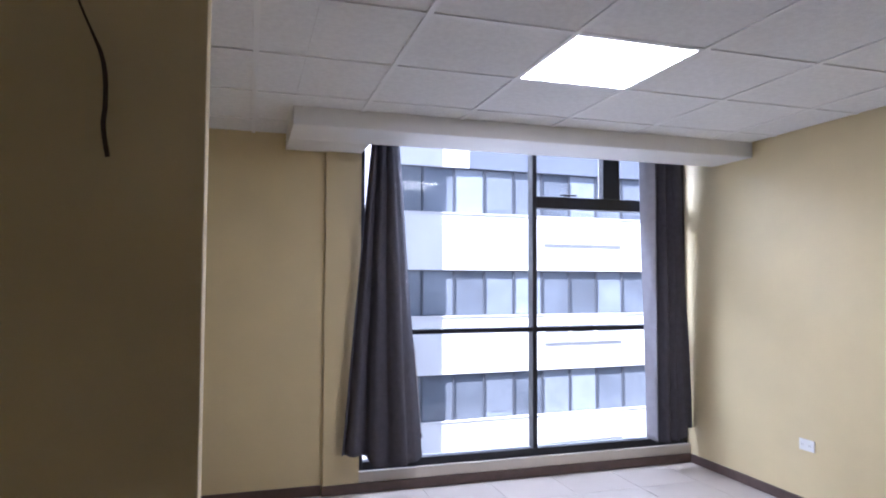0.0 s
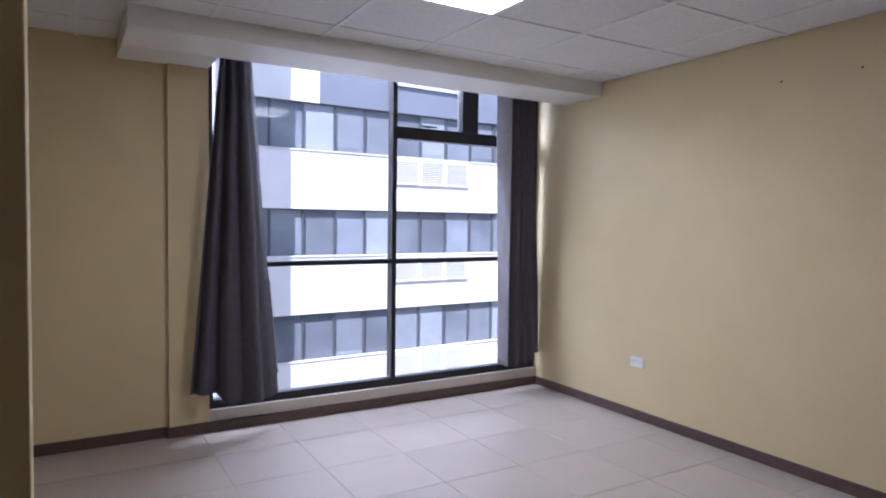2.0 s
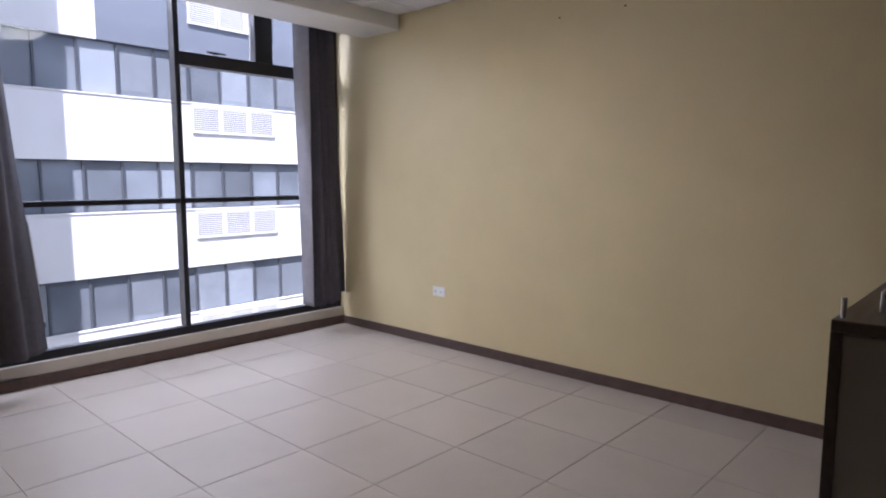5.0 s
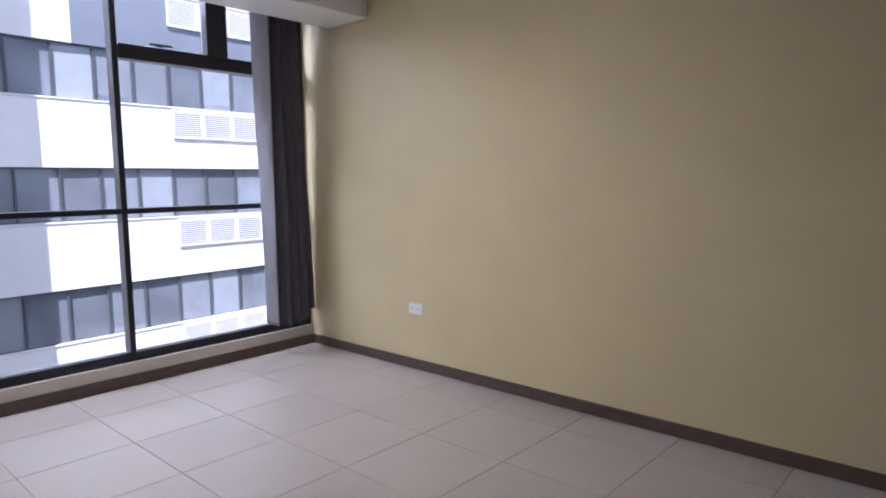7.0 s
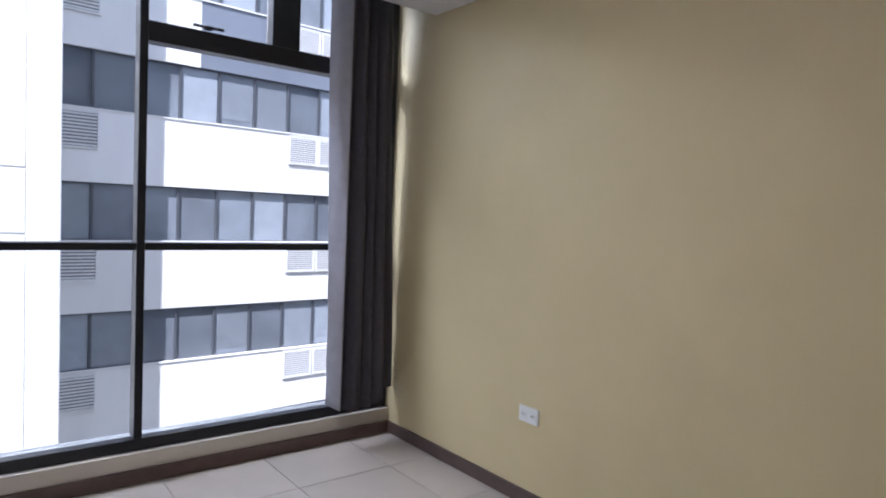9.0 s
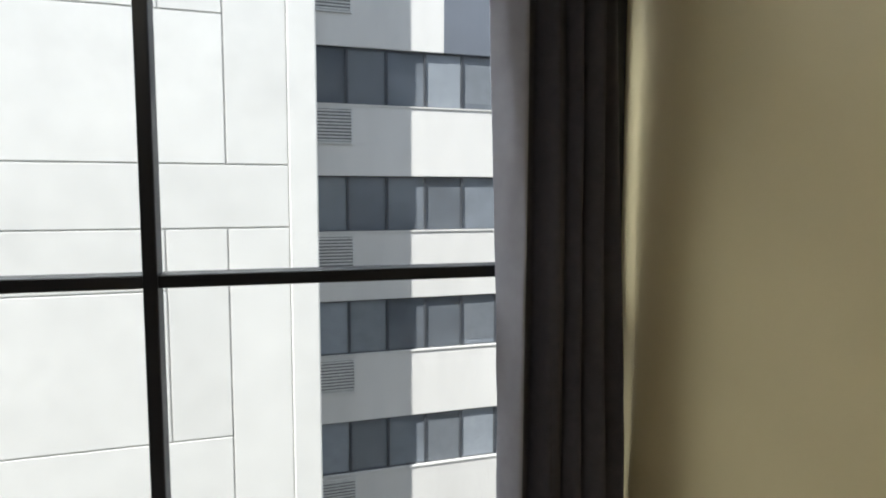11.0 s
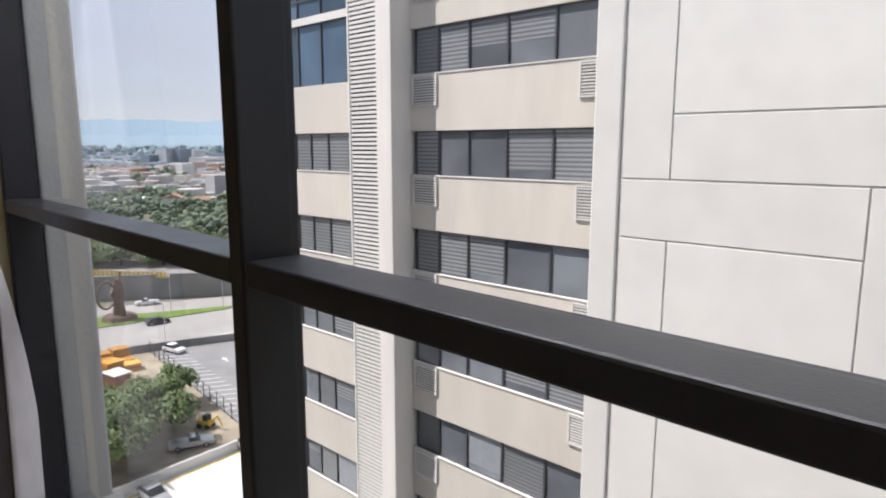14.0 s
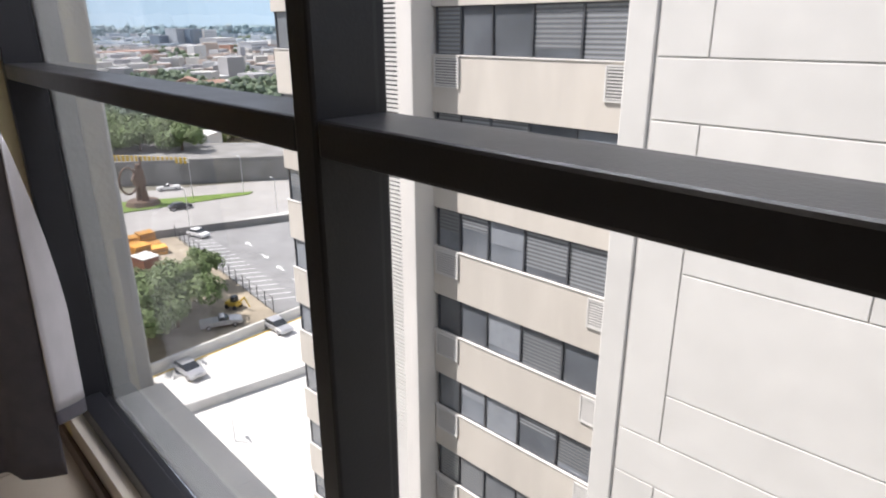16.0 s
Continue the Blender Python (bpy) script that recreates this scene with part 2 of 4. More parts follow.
def ceiling():
    bm = bmesh.new()
    xs = [XL] + [-2.17 + 0.605 * k for k in range(-4, 4)] + [0.0]
    ys = [0.03] + [-0.33 - 0.6 * k for k in range(0, 10)] + [YB]
    XB, YBM = -3.17, -0.712
    for i in range(len(xs) - 1):
        for j in range(len(ys) - 1):
            if abs(xs[i] + 2.17) < 0.01 and abs(ys[j] + 1.53) < 0.01:
                continue
            for a, b, top in ((xs[i], min(xs[i + 1], XB), ys[j]), (max(xs[i], XB), xs[i + 1], min(ys[j], YBM))):
                if b - a > 0.03 and top - ys[j + 1] > 0.03:
                    ga = 0.010 if a == xs[i] else 0.0
                    gb = 0.010 if b == xs[i + 1] else 0.0
                    gt = 0.010 if top == ys[j] else 0.0
                    box(bm, a + ga, b - gb, ys[j + 1] + 0.010, top - gt, CZ + 0.002, CZ + 0.02, bevel=0.003)
    ob = new("ceiling", mesh("ceiling", bm, CEIL))
    tagged(ob, "suspended ceiling of pitted white mineral tiles", "ceiling", kind="structure")
    grid = thing("ceiling_grid", "white metal ceiling grid bars", "ceiling grid", kind="structure")
    for x in xs[1:-1]:
        bm = bmesh.new()
        box(bm, x - 0.012, x + 0.012, YB, 0.03 if x < XB else YBM, CZ - 0.004, CZ + 0.03)
        part("main_bar", bm, TBAR, grid)
    for y in ys[1:-1]:
        for i in range(len(xs) - 1):
            if y < YBM or xs[i + 1] < XB:
                bm = bmesh.new()
                box(bm, xs[i] + 0.012, xs[i + 1] - 0.012, y - 0.012, y + 0.012, CZ - 0.0035, CZ + 0.03)
                part("cross_bar", bm, TBAR, grid)
    solid("ceiling_void", (XL, 0.0, YB, -0.715, CZ + 0.04, CZ + 0.06), GROUT, "dark void above the ceiling tiles", "ceiling")


ceiling()
led = thing("ceiling_light", "square white recessed panel light, switched on", "ceiling light", (-1.868, -1.83, CZ))
bm = bmesh.new()
box(bm, -0.285, 0.285, -0.28, 0.28, 0.0, 0.012)
part("diffuser", bm, PANEL, led, "glowing white diffuser")
bm = bmesh.new()
for s in (-1, 1):
    box(bm, s * 0.289 - 0.004, s * 0.289 + 0.004, -0.288, 0.288, -0.002, 0.014)
    box(bm, -0.285, 0.285, s * 0.284 - 0.004, s * 0.284 + 0.004, -0.0025, 0.014)
part("frame", bm, TBAR, led)


def baseboard(name, dims):
    solid(name, dims, BASEB, "dark brown tiled skirting along the wall", "baseboard", bevel=0.003)


baseboard("baseboard_east", (-0.012, 0.0, YB, -0.012, 0, 0.068))
baseboard("baseboard_north", (-2.91, 0.0, -0.012, 0.0, 0, 0.068))
baseboard("baseboard_north_west", (XL, -2.912, 0.016, 0.03, 0, 0.068))
baseboard("baseboard_partition", (XL, -3.505, PART_Y - 0.012, PART_Y, 0, 0.068))

# ---------------------------------------------------------------- window
win = thing("window_1", "tall black aluminium window with a tilting upper light", "window", (0, FY, 0), kind="structure")
W0, W1, WB, WT = FX0, -0.002, 0.14, 2.565
D = 0.085            # frame depth


def bar(name, x0, x1, z0, z1, y0=0.0, y1=D, label=""):
    bm = bmesh.new()
    box(bm, x0, x1, y0, y1, z0, z1, bevel=0.004)
    return part(name, bm, FRAME, win, label)


bar("jamb", W0, W0 + 0.03, WB, WT)
bar("jamb", W1 - 0.045, W1, WB, WT)
bar("bottom_rail", W0 + 0.03, W1 - 0.045, WB, WB + 0.055, 0.0, 0.056)
bar("glazing_bead", W0 + 0.03, W1 - 0.045, WB, WB + 0.035, 0.057, D)
bar("top_rail", W0 + 0.03, W1 - 0.045, WT - 0.03, WT)
MX0, MX1 = -1.357, -1.321
bar("mullion", MX0, MX1, WB + 0.055, WT - 0.03, -0.002, D)
TZ0, TZ1 = 1.053, 1.088
bar("transom", W0 + 0.03, MX0, TZ0, TZ1)
bar("transom", MX1, W1 - 0.045, TZ0, TZ1)
bar("awning_sill", MX1, W1 - 0.045, 1.985, 2.075, 0.0, D, "thick bar under the tilting light")
bar("awning_mullion", -0.75, -0.603, 2.075, WT - 0.03, 0.0, D)
for x0, x1, z0, z1 in ((W0 + 0.03, MX0, WB + 0.055, TZ0), (MX1, W1 - 0.045, WB + 0.055, TZ0), (W0 + 0.03, MX0, TZ1, WT - 0.03),
                       (MX1, W1 - 0.045, TZ1, 1.985), (MX1, -0.75, 2.075, WT - 0.03), (-0.603, W1 - 0.045, 2.075, WT - 0.03)):
    bm = bmesh.new()
    box(bm, x0, x1, 0.068, 0.074, z0, z1)
    g = part("pane", bm, GLASS, win)
    g.visible_shadow = False
bm = bmesh.new()
box(bm, -1.09, -1.05, -0.02, 0.0, 2.077, 2.095, bevel=0.003)
box(bm, -1.14, -1.0, -0.035, -0.02, 2.08, 2.092, bevel=0.003)
part("handle", bm, FRAME, win, "small black window catch")
LEDGE_Y = 0.255
solid("outer_ledge", (-2.63, 0.0, 0.119, LEDGE_Y, -0.3, 0.158), CONC, "grey concrete ledge outside the window", "ledge", bevel=0.006)
solid("outer_fin", (-2.99, -2.632, 0.119, 0.235, -6, 6), CONC, "grey concrete fin beside the window outside", "column", bevel=0.008)


def curtain(label, stations, folds, seed, flap=None, edge=0.0):
    """A hanging curtain; stations = (u, top x, top y, hem x, hem y, hem z, fold depth) along its width, pleats loosen towards the hem."""
    rnd = random.Random(seed)
    cu = thing("curtain", label, "curtain", group="window curtains")
    n = folds * 2 + 2
    ph = [rnd.uniform(-1.0, 1.0) for _ in range(n)]
    nx, nz = 96, 56

    def at(u):
        acc = [0.0] * 6
        for d in (-0.03, -0.015, 0, 0.015, 0.03):
            q = min(max(u + d, 0.0), 1.0)
            for a, b in zip(stations, stations[1:]):
                if q <= b[0]:
                    f = (q - a[0]) / (b[0] - a[0])
                    for c in range(6):
                        acc[c] += (a[c + 1] * (1 - f) + b[c + 1] * f) / 5
                    break
        return acc
    first = [s_[0] for s_ in stations if s_[6] >= 0.5][0]
    for nm, mat, off in (("cloth", CURTAIN, 0.0), ("lining", LINING, 0.020)):
        bm = bmesh.new()
        grid = [[None] * (nx + 1) for _ in range(nz + 1)]
        for i in range(nx + 1):
            u = i / nx if off == 0 else (0.04 + 0.74 * i / nx if not edge else 0.36 + 0.6 * i / nx)
            xt, yt, xb, yb, hem, deep = at(u)
            p0, p1 = at(max(u - 0.02, 0)), at(min(u + 0.02, 1))
            side = Vector((-(p1[3] - p0[3]), p1[2] - p0[2])).normalized()
            g = max(0.0, (u - first) / (1 - first))
            f = g * folds * 2
            k = min(int(f), n - 2)
            p = ph[k] * (1 - f + k) + ph[k + 1] * (f - k)
            for j in range(nz + 1):
                v = j / nz
                e = v ** 0.95
                amp = deep * (0.028 + 0.018 * v) * (1 + 0.55 * p) * (1 - 0.3 * v * (0.5 + 0.5 * math.sin(u * 5 + seed)))
                a = g * folds * 2 * math.pi + 1.3 * p * (0.4 + 0.6 * v) + 0.25 * math.sin(4 * v + p * 3)
                w = amp * (math.sin(a) + 0.18 * math.sin(2 * a + p)) + 0.005 * math.sin(8 * v + 9 * u + seed) + 0.0035 * noise.noise((u * 9, v * 14, seed))
                lean = 0.010 * deep * math.cos(a) * (0.3 + v)
                x, y = xt * (1 - e) + xb * e, yt * (1 - e) + yb * e
                zb = hem + 0.006 * math.sin(u * 9 + seed) + (0.02 if off else 0.0)
                grid[j][i] = bm.verts.new((x + side.x * (w + off) + lean, y + side.y * (w + off), 2.56 * (1 - v) + zb * v))
        for j in range(nz):
            for i in range(nx):
                if off or i >= edge * nx:
                    bm.faces.new((grid[j][i], grid[j][i + 1], grid[j + 1][i + 1], grid[j + 1][i]))
        if edge and not off:
            bm2 = bmesh.new()
            copy = [[bm2.verts.new(g_.co) for g_ in row[:int(edge * nx) + 2]] for row in grid]
            for j in range(nz):
                for i in range(len(copy[0]) - 1):
                    bm2.faces.new((copy[j][i], copy[j][i + 1], copy[j + 1][i + 1], copy[j + 1][i]))
            ob = part("turned_edge", bm2, EDGING, cu, "lighter grey edge turned to the glass", smooth=True)
            so = ob.modifiers.new("thick", "SOLIDIFY")
            so.thickness = 0.0025
            bmesh.ops.delete(bm, geom=[v for v in bm.verts if not v.link_faces], context="VERTS")
        ob = part(nm, bm, mat, cu, "pale lining facing the glass" if off else "", smooth=True)
        so = ob.modifiers.new("thick", "SOLIDIFY")
        so.thickness = 0.003
    if flap:
        z1, z0, x0, y0, x1, y1 = flap
        top = stations[-1]
        for nm, mat, za, zb, name_label in (("turned_edge", LINING, z1, z0 + 0.035, "pale lining edge turned to the glass"), ("hem_band", CURTAIN, z0 + 0.035, z0, "grey hem band")):
            bm = bmesh.new()
            old = None
            for j in range(25):
                z = za + (zb - za) * j / 24
                v = (z1 - z) / (z1 - z0)
                e = ((2.56 - z) / (2.56 - top[5])) ** 0.95
                ex, ey = top[1] * (1 - e) + top[3] * e + 0.004, top[2] * (1 - e) + top[4] * e - 0.008
                row = []
                for i in range(9):
                    g = i / 8 * (0.03 + 0.97 * min(1.0, (z1 - z) / 0.42) ** 0.8)
                    row.append(bm.verts.new((ex + (x1 - x0) * g, ey + (y1 - y0) * g + 0.012 * math.sin(g * 3.1) * v, z + 0.06 * (1 - i / 8) * v)))
                if old:
                    for i in range(8):
                        bm.faces.new((old[i], old[i + 1], row[i + 1], row[i]))
                old = row
            ob = part(nm, bm, mat, cu, name_label, smooth=True)
            so = ob.modifiers.new("thick", "SOLIDIFY")
            so.thickness = 0.003
    return cu


curtain("dark grey cloth curtain flaring over the window edge",
        [(0, -2.595, -0.10, -2.80, -0.085, 0.275, 0.6), (0.30, -2.555, -0.10, -2.65, -0.11, 0.275, 0.8), (0.40, -2.54, -0.105, -2.605, -0.13, 0.27, 0.8),
         (0.45, -2.53, -0.11, -2.58, -0.14, 0.21, 0.8), (0.62, -2.50, -0.12, -2.46, -0.195, 0.21, 0.6), (0.72, -2.475, -0.12, -2.39, -0.22, 0.215, 0.35),
         (0.88, -2.45, -0.06, -2.31, -0.155, 0.22, 0.2), (1, -2.415, 0.0, -2.242, -0.08, 0.24, 0.0)],
        4, 1, (0.98, 0.30, -2.242, -0.08, -2.37, 0.0))
curtain("dark grey cloth curtain hanging in the window corner",
        [(0, -0.47, -0.015, -0.42, -0.012, 0.22, 0.1), (0.12, -0.43, -0.08, -0.40, -0.075, 0.215, 0.1), (0.24, -0.375, -0.125, -0.385, -0.125, 0.21, 0.2), (0.32, -0.34, -0.10, -0.34, -0.10, 0.205, 0.8), (0.75, -0.20, -0.085, -0.17, -0.085, 0.20, 0.9), (0.83, -0.17, -0.06, -0.125, -0.06, 0.285, 0.8), (1, -0.098, -0.03, -0.008, -0.025, 0.285, 0.3)],
        4, 2, None, 0.22)

# ---------------------------------------------------------------- things in the room
out = thing("wall_outlet", "white plastic double socket plate on the cream wall", "outlet", (0, -1.118, 0.404))
bm = bmesh.new()
box(bm, -0.008, 0, -0.058, 0.058, -0.036, 0.036, bevel=0.003)
part("plate", bm, PLASTIC, out)
for s in (-1, 1):
    bm = bmesh.new()
    box(bm, -0.011, -0.008, s * 0.028 - 0.018, s * 0.028 + 0.018, -0.015, 0.015, bevel=0.001)
    o = part("socket", bm, PLASTIC, out)
    bm = bmesh.new()
    for d in (-0.006, 0.006):
        box(bm, -0.0125, -0.011, s * 0.028 + d - 0.0015, s * 0.028 + d + 0.0015, -0.004, 0.006)
    part("slot", bm, LAMGREY, o)
for y, z in ((-2.1, 2.17), (-2.52, 2.165)):
    bm = bmesh.new()
    cyl(bm, (-0.004, y, z), (0.001, y, z), 0.0055, seg=10)
    tagged(new("wall_hole", mesh("wall_hole", bm, DARKHOLE)), "small dark plug hole in the cream wall", "wall hole", group="plug holes")

wire_pts = [(-3.826, PART_Y + 0.002, 2.181), (-3.805, PART_Y - 0.01, 2.123), (-3.773, PART_Y - 0.02, 2.049), (-3.739, PART_Y - 0.026, 1.974),
            (-3.733, PART_Y - 0.028, 1.860), (-3.742, PART_Y - 0.026, 1.810), (-3.726, PART_Y - 0.03, 1.736)]
cu = bpy.data.curves.new("loose_cable", "CURVE")
cu.dimensions, cu.bevel_depth, cu.bevel_resolution = "3D", 0.003, 3
sp = cu.splines.new("NURBS")
sp.points.add(len(wire_pts) - 1)
for i, (p, q) in enumerate(zip(sp.points, wire_pts)):
    p.co = (*q, 1)
    p.radius = 1.0 if i < 3 else 2.0
sp.use_endpoint_u, sp.order_u = True, 3
cu.materials.append(WIRE)
tagged(new("loose_cable", cu), "bare brown cable hanging from the partition wall", "cable")

ct = thing("reception_counter", "dark topped counter with grey end panel and steel studs", "counter", (-1.885, -3.96, 0))
bm = bmesh.new()
box(bm, 0.02, 1.885, -0.5, -0.03, 0.02, 0.90)
part("body", bm, LAMDARK, ct)
bm = bmesh.new()
box(bm, 0.0, 0.02, -0.62, -0.022, 0.0, 0.912, bevel=0.002)
part("end_panel", bm, LAMGREY, ct, "scuffed grey laminate end panel")
bm = bmesh.new()
box(bm, -0.003, 0.024, -0.022, 0.0, 0.0, 0.915, bevel=0.002)
part("edge_strip", bm, LAMDARK, ct, "black edge strip")
bm = bmesh.new()
box(bm, -0.003, 1.885, -0.62, 0.0, 0.915, 0.94, bevel=0.003)
part("top", bm, LAMDARK, ct)
for x in (0.03, 0.72, 1.4):
    bm = bmesh.new()
    cyl(bm, (x, -0.015, 0.94), (x, -0.015, 0.982), 0.005)
    part("stud", bm, STEEL, ct, "short brushed steel stud")
tray = thing("desk_tray", "black desk tray with a chrome front rail on the counter", "tray", (-1.735, -4.02, 0.94))
bm = bmesh.new()
box(bm, 0.0, 0.42, -0.30, -0.008, 0.0, 0.012, bevel=0.002)
box(bm, 0.0, 0.42, -0.30, -0.288, 0.012, 0.05, bevel=0.002)
box(bm, 0.408, 0.42, -0.288, -0.008, 0.012, 0.05, bevel=0.002)
part("tray_body", bm, LAMDARK, tray)
bm = bmesh.new()
cyl(bm, (0.0, -0.004, 0.0), (0.0, -0.004, 0.045), 0.005)
cyl(bm, (0.0, -0.004, 0.045), (0.05, -0.30, 0.045), 0.005)
cyl(bm, (0.0, -0.004, 0.006), (0.0, -0.30, 0.006), 0.005)
part("rail", bm, STEEL, tray, "bent chrome rail")

# ---------------------------------------------------------------- opposite tower
TH = 2.5
SH = 3.545                     # storey height
tower = thing("office_tower", "white office tower with window bands and a panelled core", "building", (0.66, 0, 0), rz=TH)
YC, YR = 14.1, 16.25           # core face, band face
U_L, U_R = -28.2, 16.0
Z0, Z1 = -34.0, 17.0
RNG = range(-9, 4)


def tpart(name, dims, mat, label="", parent=None, bevel=0.0):
    bm = bmesh.new()
    box(bm, *dims, bevel=bevel)
    return part(name, bm, mat, parent or tower, label)


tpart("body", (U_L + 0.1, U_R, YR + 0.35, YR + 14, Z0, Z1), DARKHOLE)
tpart("core", (-9.34, 0.04, YC + 0.03, YR + 0.4, Z0, Z1), JOINT)
tpart("core_edge", (-9.35, -8.62, YC - 0.03, YC + 0.5, Z0, Z1), COREW, bevel=0.04)
tpart("core_edge", (-0.64, 0.05, YC - 0.03, YR + 0.38, Z0, Z1), COREW, bevel=0.04)
tpart("core_side", (-9.34, -8.7, YC + 0.5, YR + 0.38, Z0, Z1), COREW)
PERIOD = 9.93
for k in range(-3, 2):
    for u0, u1, a, b in ((-8.55, -7.345, 0.46, 8.96), (-8.55, -3.42, -0.97, 0.46), (-7.345, -0.64, 0.46, 1.95), (-7.345, -2.06, 1.95, 5.36),
                         (-7.345, -3.42, 5.36, 8.96), (-3.42, -2.06, 5.36, 10.39), (-2.06, -0.64, 1.95, 10.39)):
        g = 0.02
        tpart("panel", (u0 + g, u1 - g, YC, YC + 0.07, a + k * PERIOD + g, b + k * PERIOD - g), COREW, bevel=0.012)


def grille(u0, u1, z0, z1, pitch=0.085, y=YR):
    # Grey backing sheet in front of the spandrel paints the shade between the slats.
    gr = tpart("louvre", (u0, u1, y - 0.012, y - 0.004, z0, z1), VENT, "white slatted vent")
    bm = bmesh.new()
    w = 0.05
    for a, b, c, d in ((u0, u1, z0, z0 + w), (u0, u1, z1 - w, z1), (u0, u0 + w, z0 + w, z1 - w), (u1 - w, u1, z0 + w, z1 - w)):
        box(bm, a, b, y - 0.06, y - 0.014, c, d)
    part("frame", bm, LOUV, gr)
    bm = bmesh.new()
    n = int((z1 - z0 - 2 * w) / pitch)
    for i in range(n):
        z = z0 + w + (i + 0.5) * (z1 - z0 - 2 * w) / n
        box(bm, u0 + w, u1 - w, y - 0.05, y - 0.02, z - pitch * 0.26, z + pitch * 0.26)
    part("slats", bm, LOUV, gr)
    return gr


rnd = random.Random(4)


def window_band(us, z0, z1, glass=None, y=YR):
    """Panes between the uprights us, with thin dark uprights and a bright sill."""
    for a, b in zip(us, us[1:]):
        tpart("pane", (a + 0.035, b - 0.035, y + 0.13, y + 0.15, z0 + 0.03, z1 - 0.03), glass or BGLASS)
        if glass:
            continue
        kind = rnd.choice((BLIND, BLIND, None) if us[0] > -1 else (SLATS, SLATS, SLATS, BLIND, None))
        drop = rnd.choice((1.0, 1.0, 1.0, 0.9) if us[0] > -1 else (1.0, 1.0, 1.0, 0.85, 0.55, 0.35))
        if kind:
            tpart("blind", (a + 0.045, b - 0.045, y + 0.122, y + 0.129, z1 - 0.035 - (z1 - z0 - 0.07) * drop, z1 - 0.035), kind)
    bm = bmesh.new()
    for u in us:
        box(bm, u - 0.035, u + 0.035, y + 0.07, y + 0.2, z0, z1)
    box(bm, us[0], us[-1], y + 0.08, y + 0.2, z0, z0 + 0.04)
    box(bm, us[0], us[-1], y + 0.08, y + 0.2, z1 - 0.04, z1)
    return part("window_frame", bm, TFRAME, tower)


for k in RNG:
    zb = k * SH
    w0, w1 = 0.20 + zb, 1.77 + zb          # glass band of this storey
    # right wing
    us = [-0.02] + [1.13 + 1.135 * i for i in range(14)]
    window_band(us, w0, w1)
    if k == 1:
        tpart("spandrel", (-0.02, 3.95, YR, YR + 0.36, w1, w0 + SH), SPAND, bevel=0.012)
        tpart("spandrel", (3.95, U_R, YR + 0.01, YR + 0.36, w1, w0 + SH), SPGLASS, "dark blue grey glazed spandrel", bevel=0.012)
    else:
        tpart("spandrel", (-0.02, U_R, YR, YR + 0.36, w1, w0 + SH), SPAND, bevel=0.012)
    tpart("sill", (-0.02, U_R, YR - 0.03, YR + 0.14, w0 - 0.03, w0 + 0.012), SPAND)
    grille(0.10, 1.28, w0 - 1.09, w0 - 0.09)
    for i in range(3):
        grille(6.82 + i * 1.09, 7.86 + i * 1.09, w0 - 1.0, w0 - 0.1, 0.062)
    # left wing
    window_band([-17.82, -16.68, -15.32, -13.72, -11.96, -10.3, -9.2], w0, w1)
    tpart("spandrel", (-18.0, -9.2, YR, YR + 0.36, w1, w0 + SH), CREAM, bevel=0.012)
    tpart("sill", (-18.0, -9.2, YR - 0.03, YR + 0.14, w0 - 0.03, w0 + 0.012), SPAND)
    grille(-17.86, -16.68, w0 - 1.09, w0 - 0.06)
    grille(-11.06, -9.9, w0 - 1.12, w0 - 0.1)
    # far bay
    if k < 1:
        window_band([-28.0, -26.6, -25.3, -24.2, -23.0, -21.62], w0, w1)
        tpart("spandrel", (U_L, -21.4, YR, YR + 0.36, w1, w0 + SH), CREAM, bevel=0.012)
        tpart("sill", (U_L, -21.4, YR - 0.03, YR + 0.14, w0 - 0.03, w0 + 0.012), SPAND)
    else:
        window_band([-28.1, -26.5, -24.9, -23.3, -21.62], w0 - 0.05, w0 + SH - 1.05 + 0.0, BLUEGLASS)
        tpart("spandrel", (U_L, -21.4, YR, YR + 0.36, w0 + SH - 1.05, w0 + SH - 0.75), SPAND, bevel=0.012)
        window_band([-28.1, -26.5, -24.9, -23.3, -21.62], w0 + SH - 0.75, w0 + SH - 0.05, BLUEGLASS)
tpart("pilaster", (-18.44, -18.0, YR - 0.95, YR + 0.38, Z0, Z1), SPAND, bevel=0.03)
tpart("pilaster_rib", (-19.55, -18.46, YR - 0.28, YR + 0.38, Z0, Z1), SPAND, bevel=0.03)
# Near-black sheet close behind the slats stands in for shade in their gaps.
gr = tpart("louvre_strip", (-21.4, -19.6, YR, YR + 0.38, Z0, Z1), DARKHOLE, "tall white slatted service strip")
for a, b in ((-21.4, -21.3), (-19.72, -19.58)):
    tpart("edge_rail", (a, b, YR - 0.1, YR - 0.004, Z0, Z1), LOUV, parent=gr, bevel=0.01)
bm = bmesh.new()
z = -30.0
while z < Z1:
    box(bm, -21.3, -19.72, YR - 0.075, YR - 0.004, z, z + 0.105)
    z += 0.17
part("slats", bm, LOUV, gr)


# Facade out of view, added so the tower glass has something to reflect.
own = thing("own_building", "pale office building around the room with window bands", "building", kind="structure")
for k in list(range(-9, 0)) + [1, 2]:
    for nm, a, b, mt in (("spandrel", -0.25, 1.0, SPAND), ("window_band", 1.0, SH - 0.25, BGLASS)):
        tpart(nm, (-30, 30, 0.12, 0.30, a + k * SH - (0.0 if k < 0 else 0.4), b + k * SH - (0.0 if k < 0 else 0.4)), mt, parent=own)
tpart("spandrel", (-30, -4.9, 0.12, 0.30, -0.25, 2.895), SPAND, parent=own)
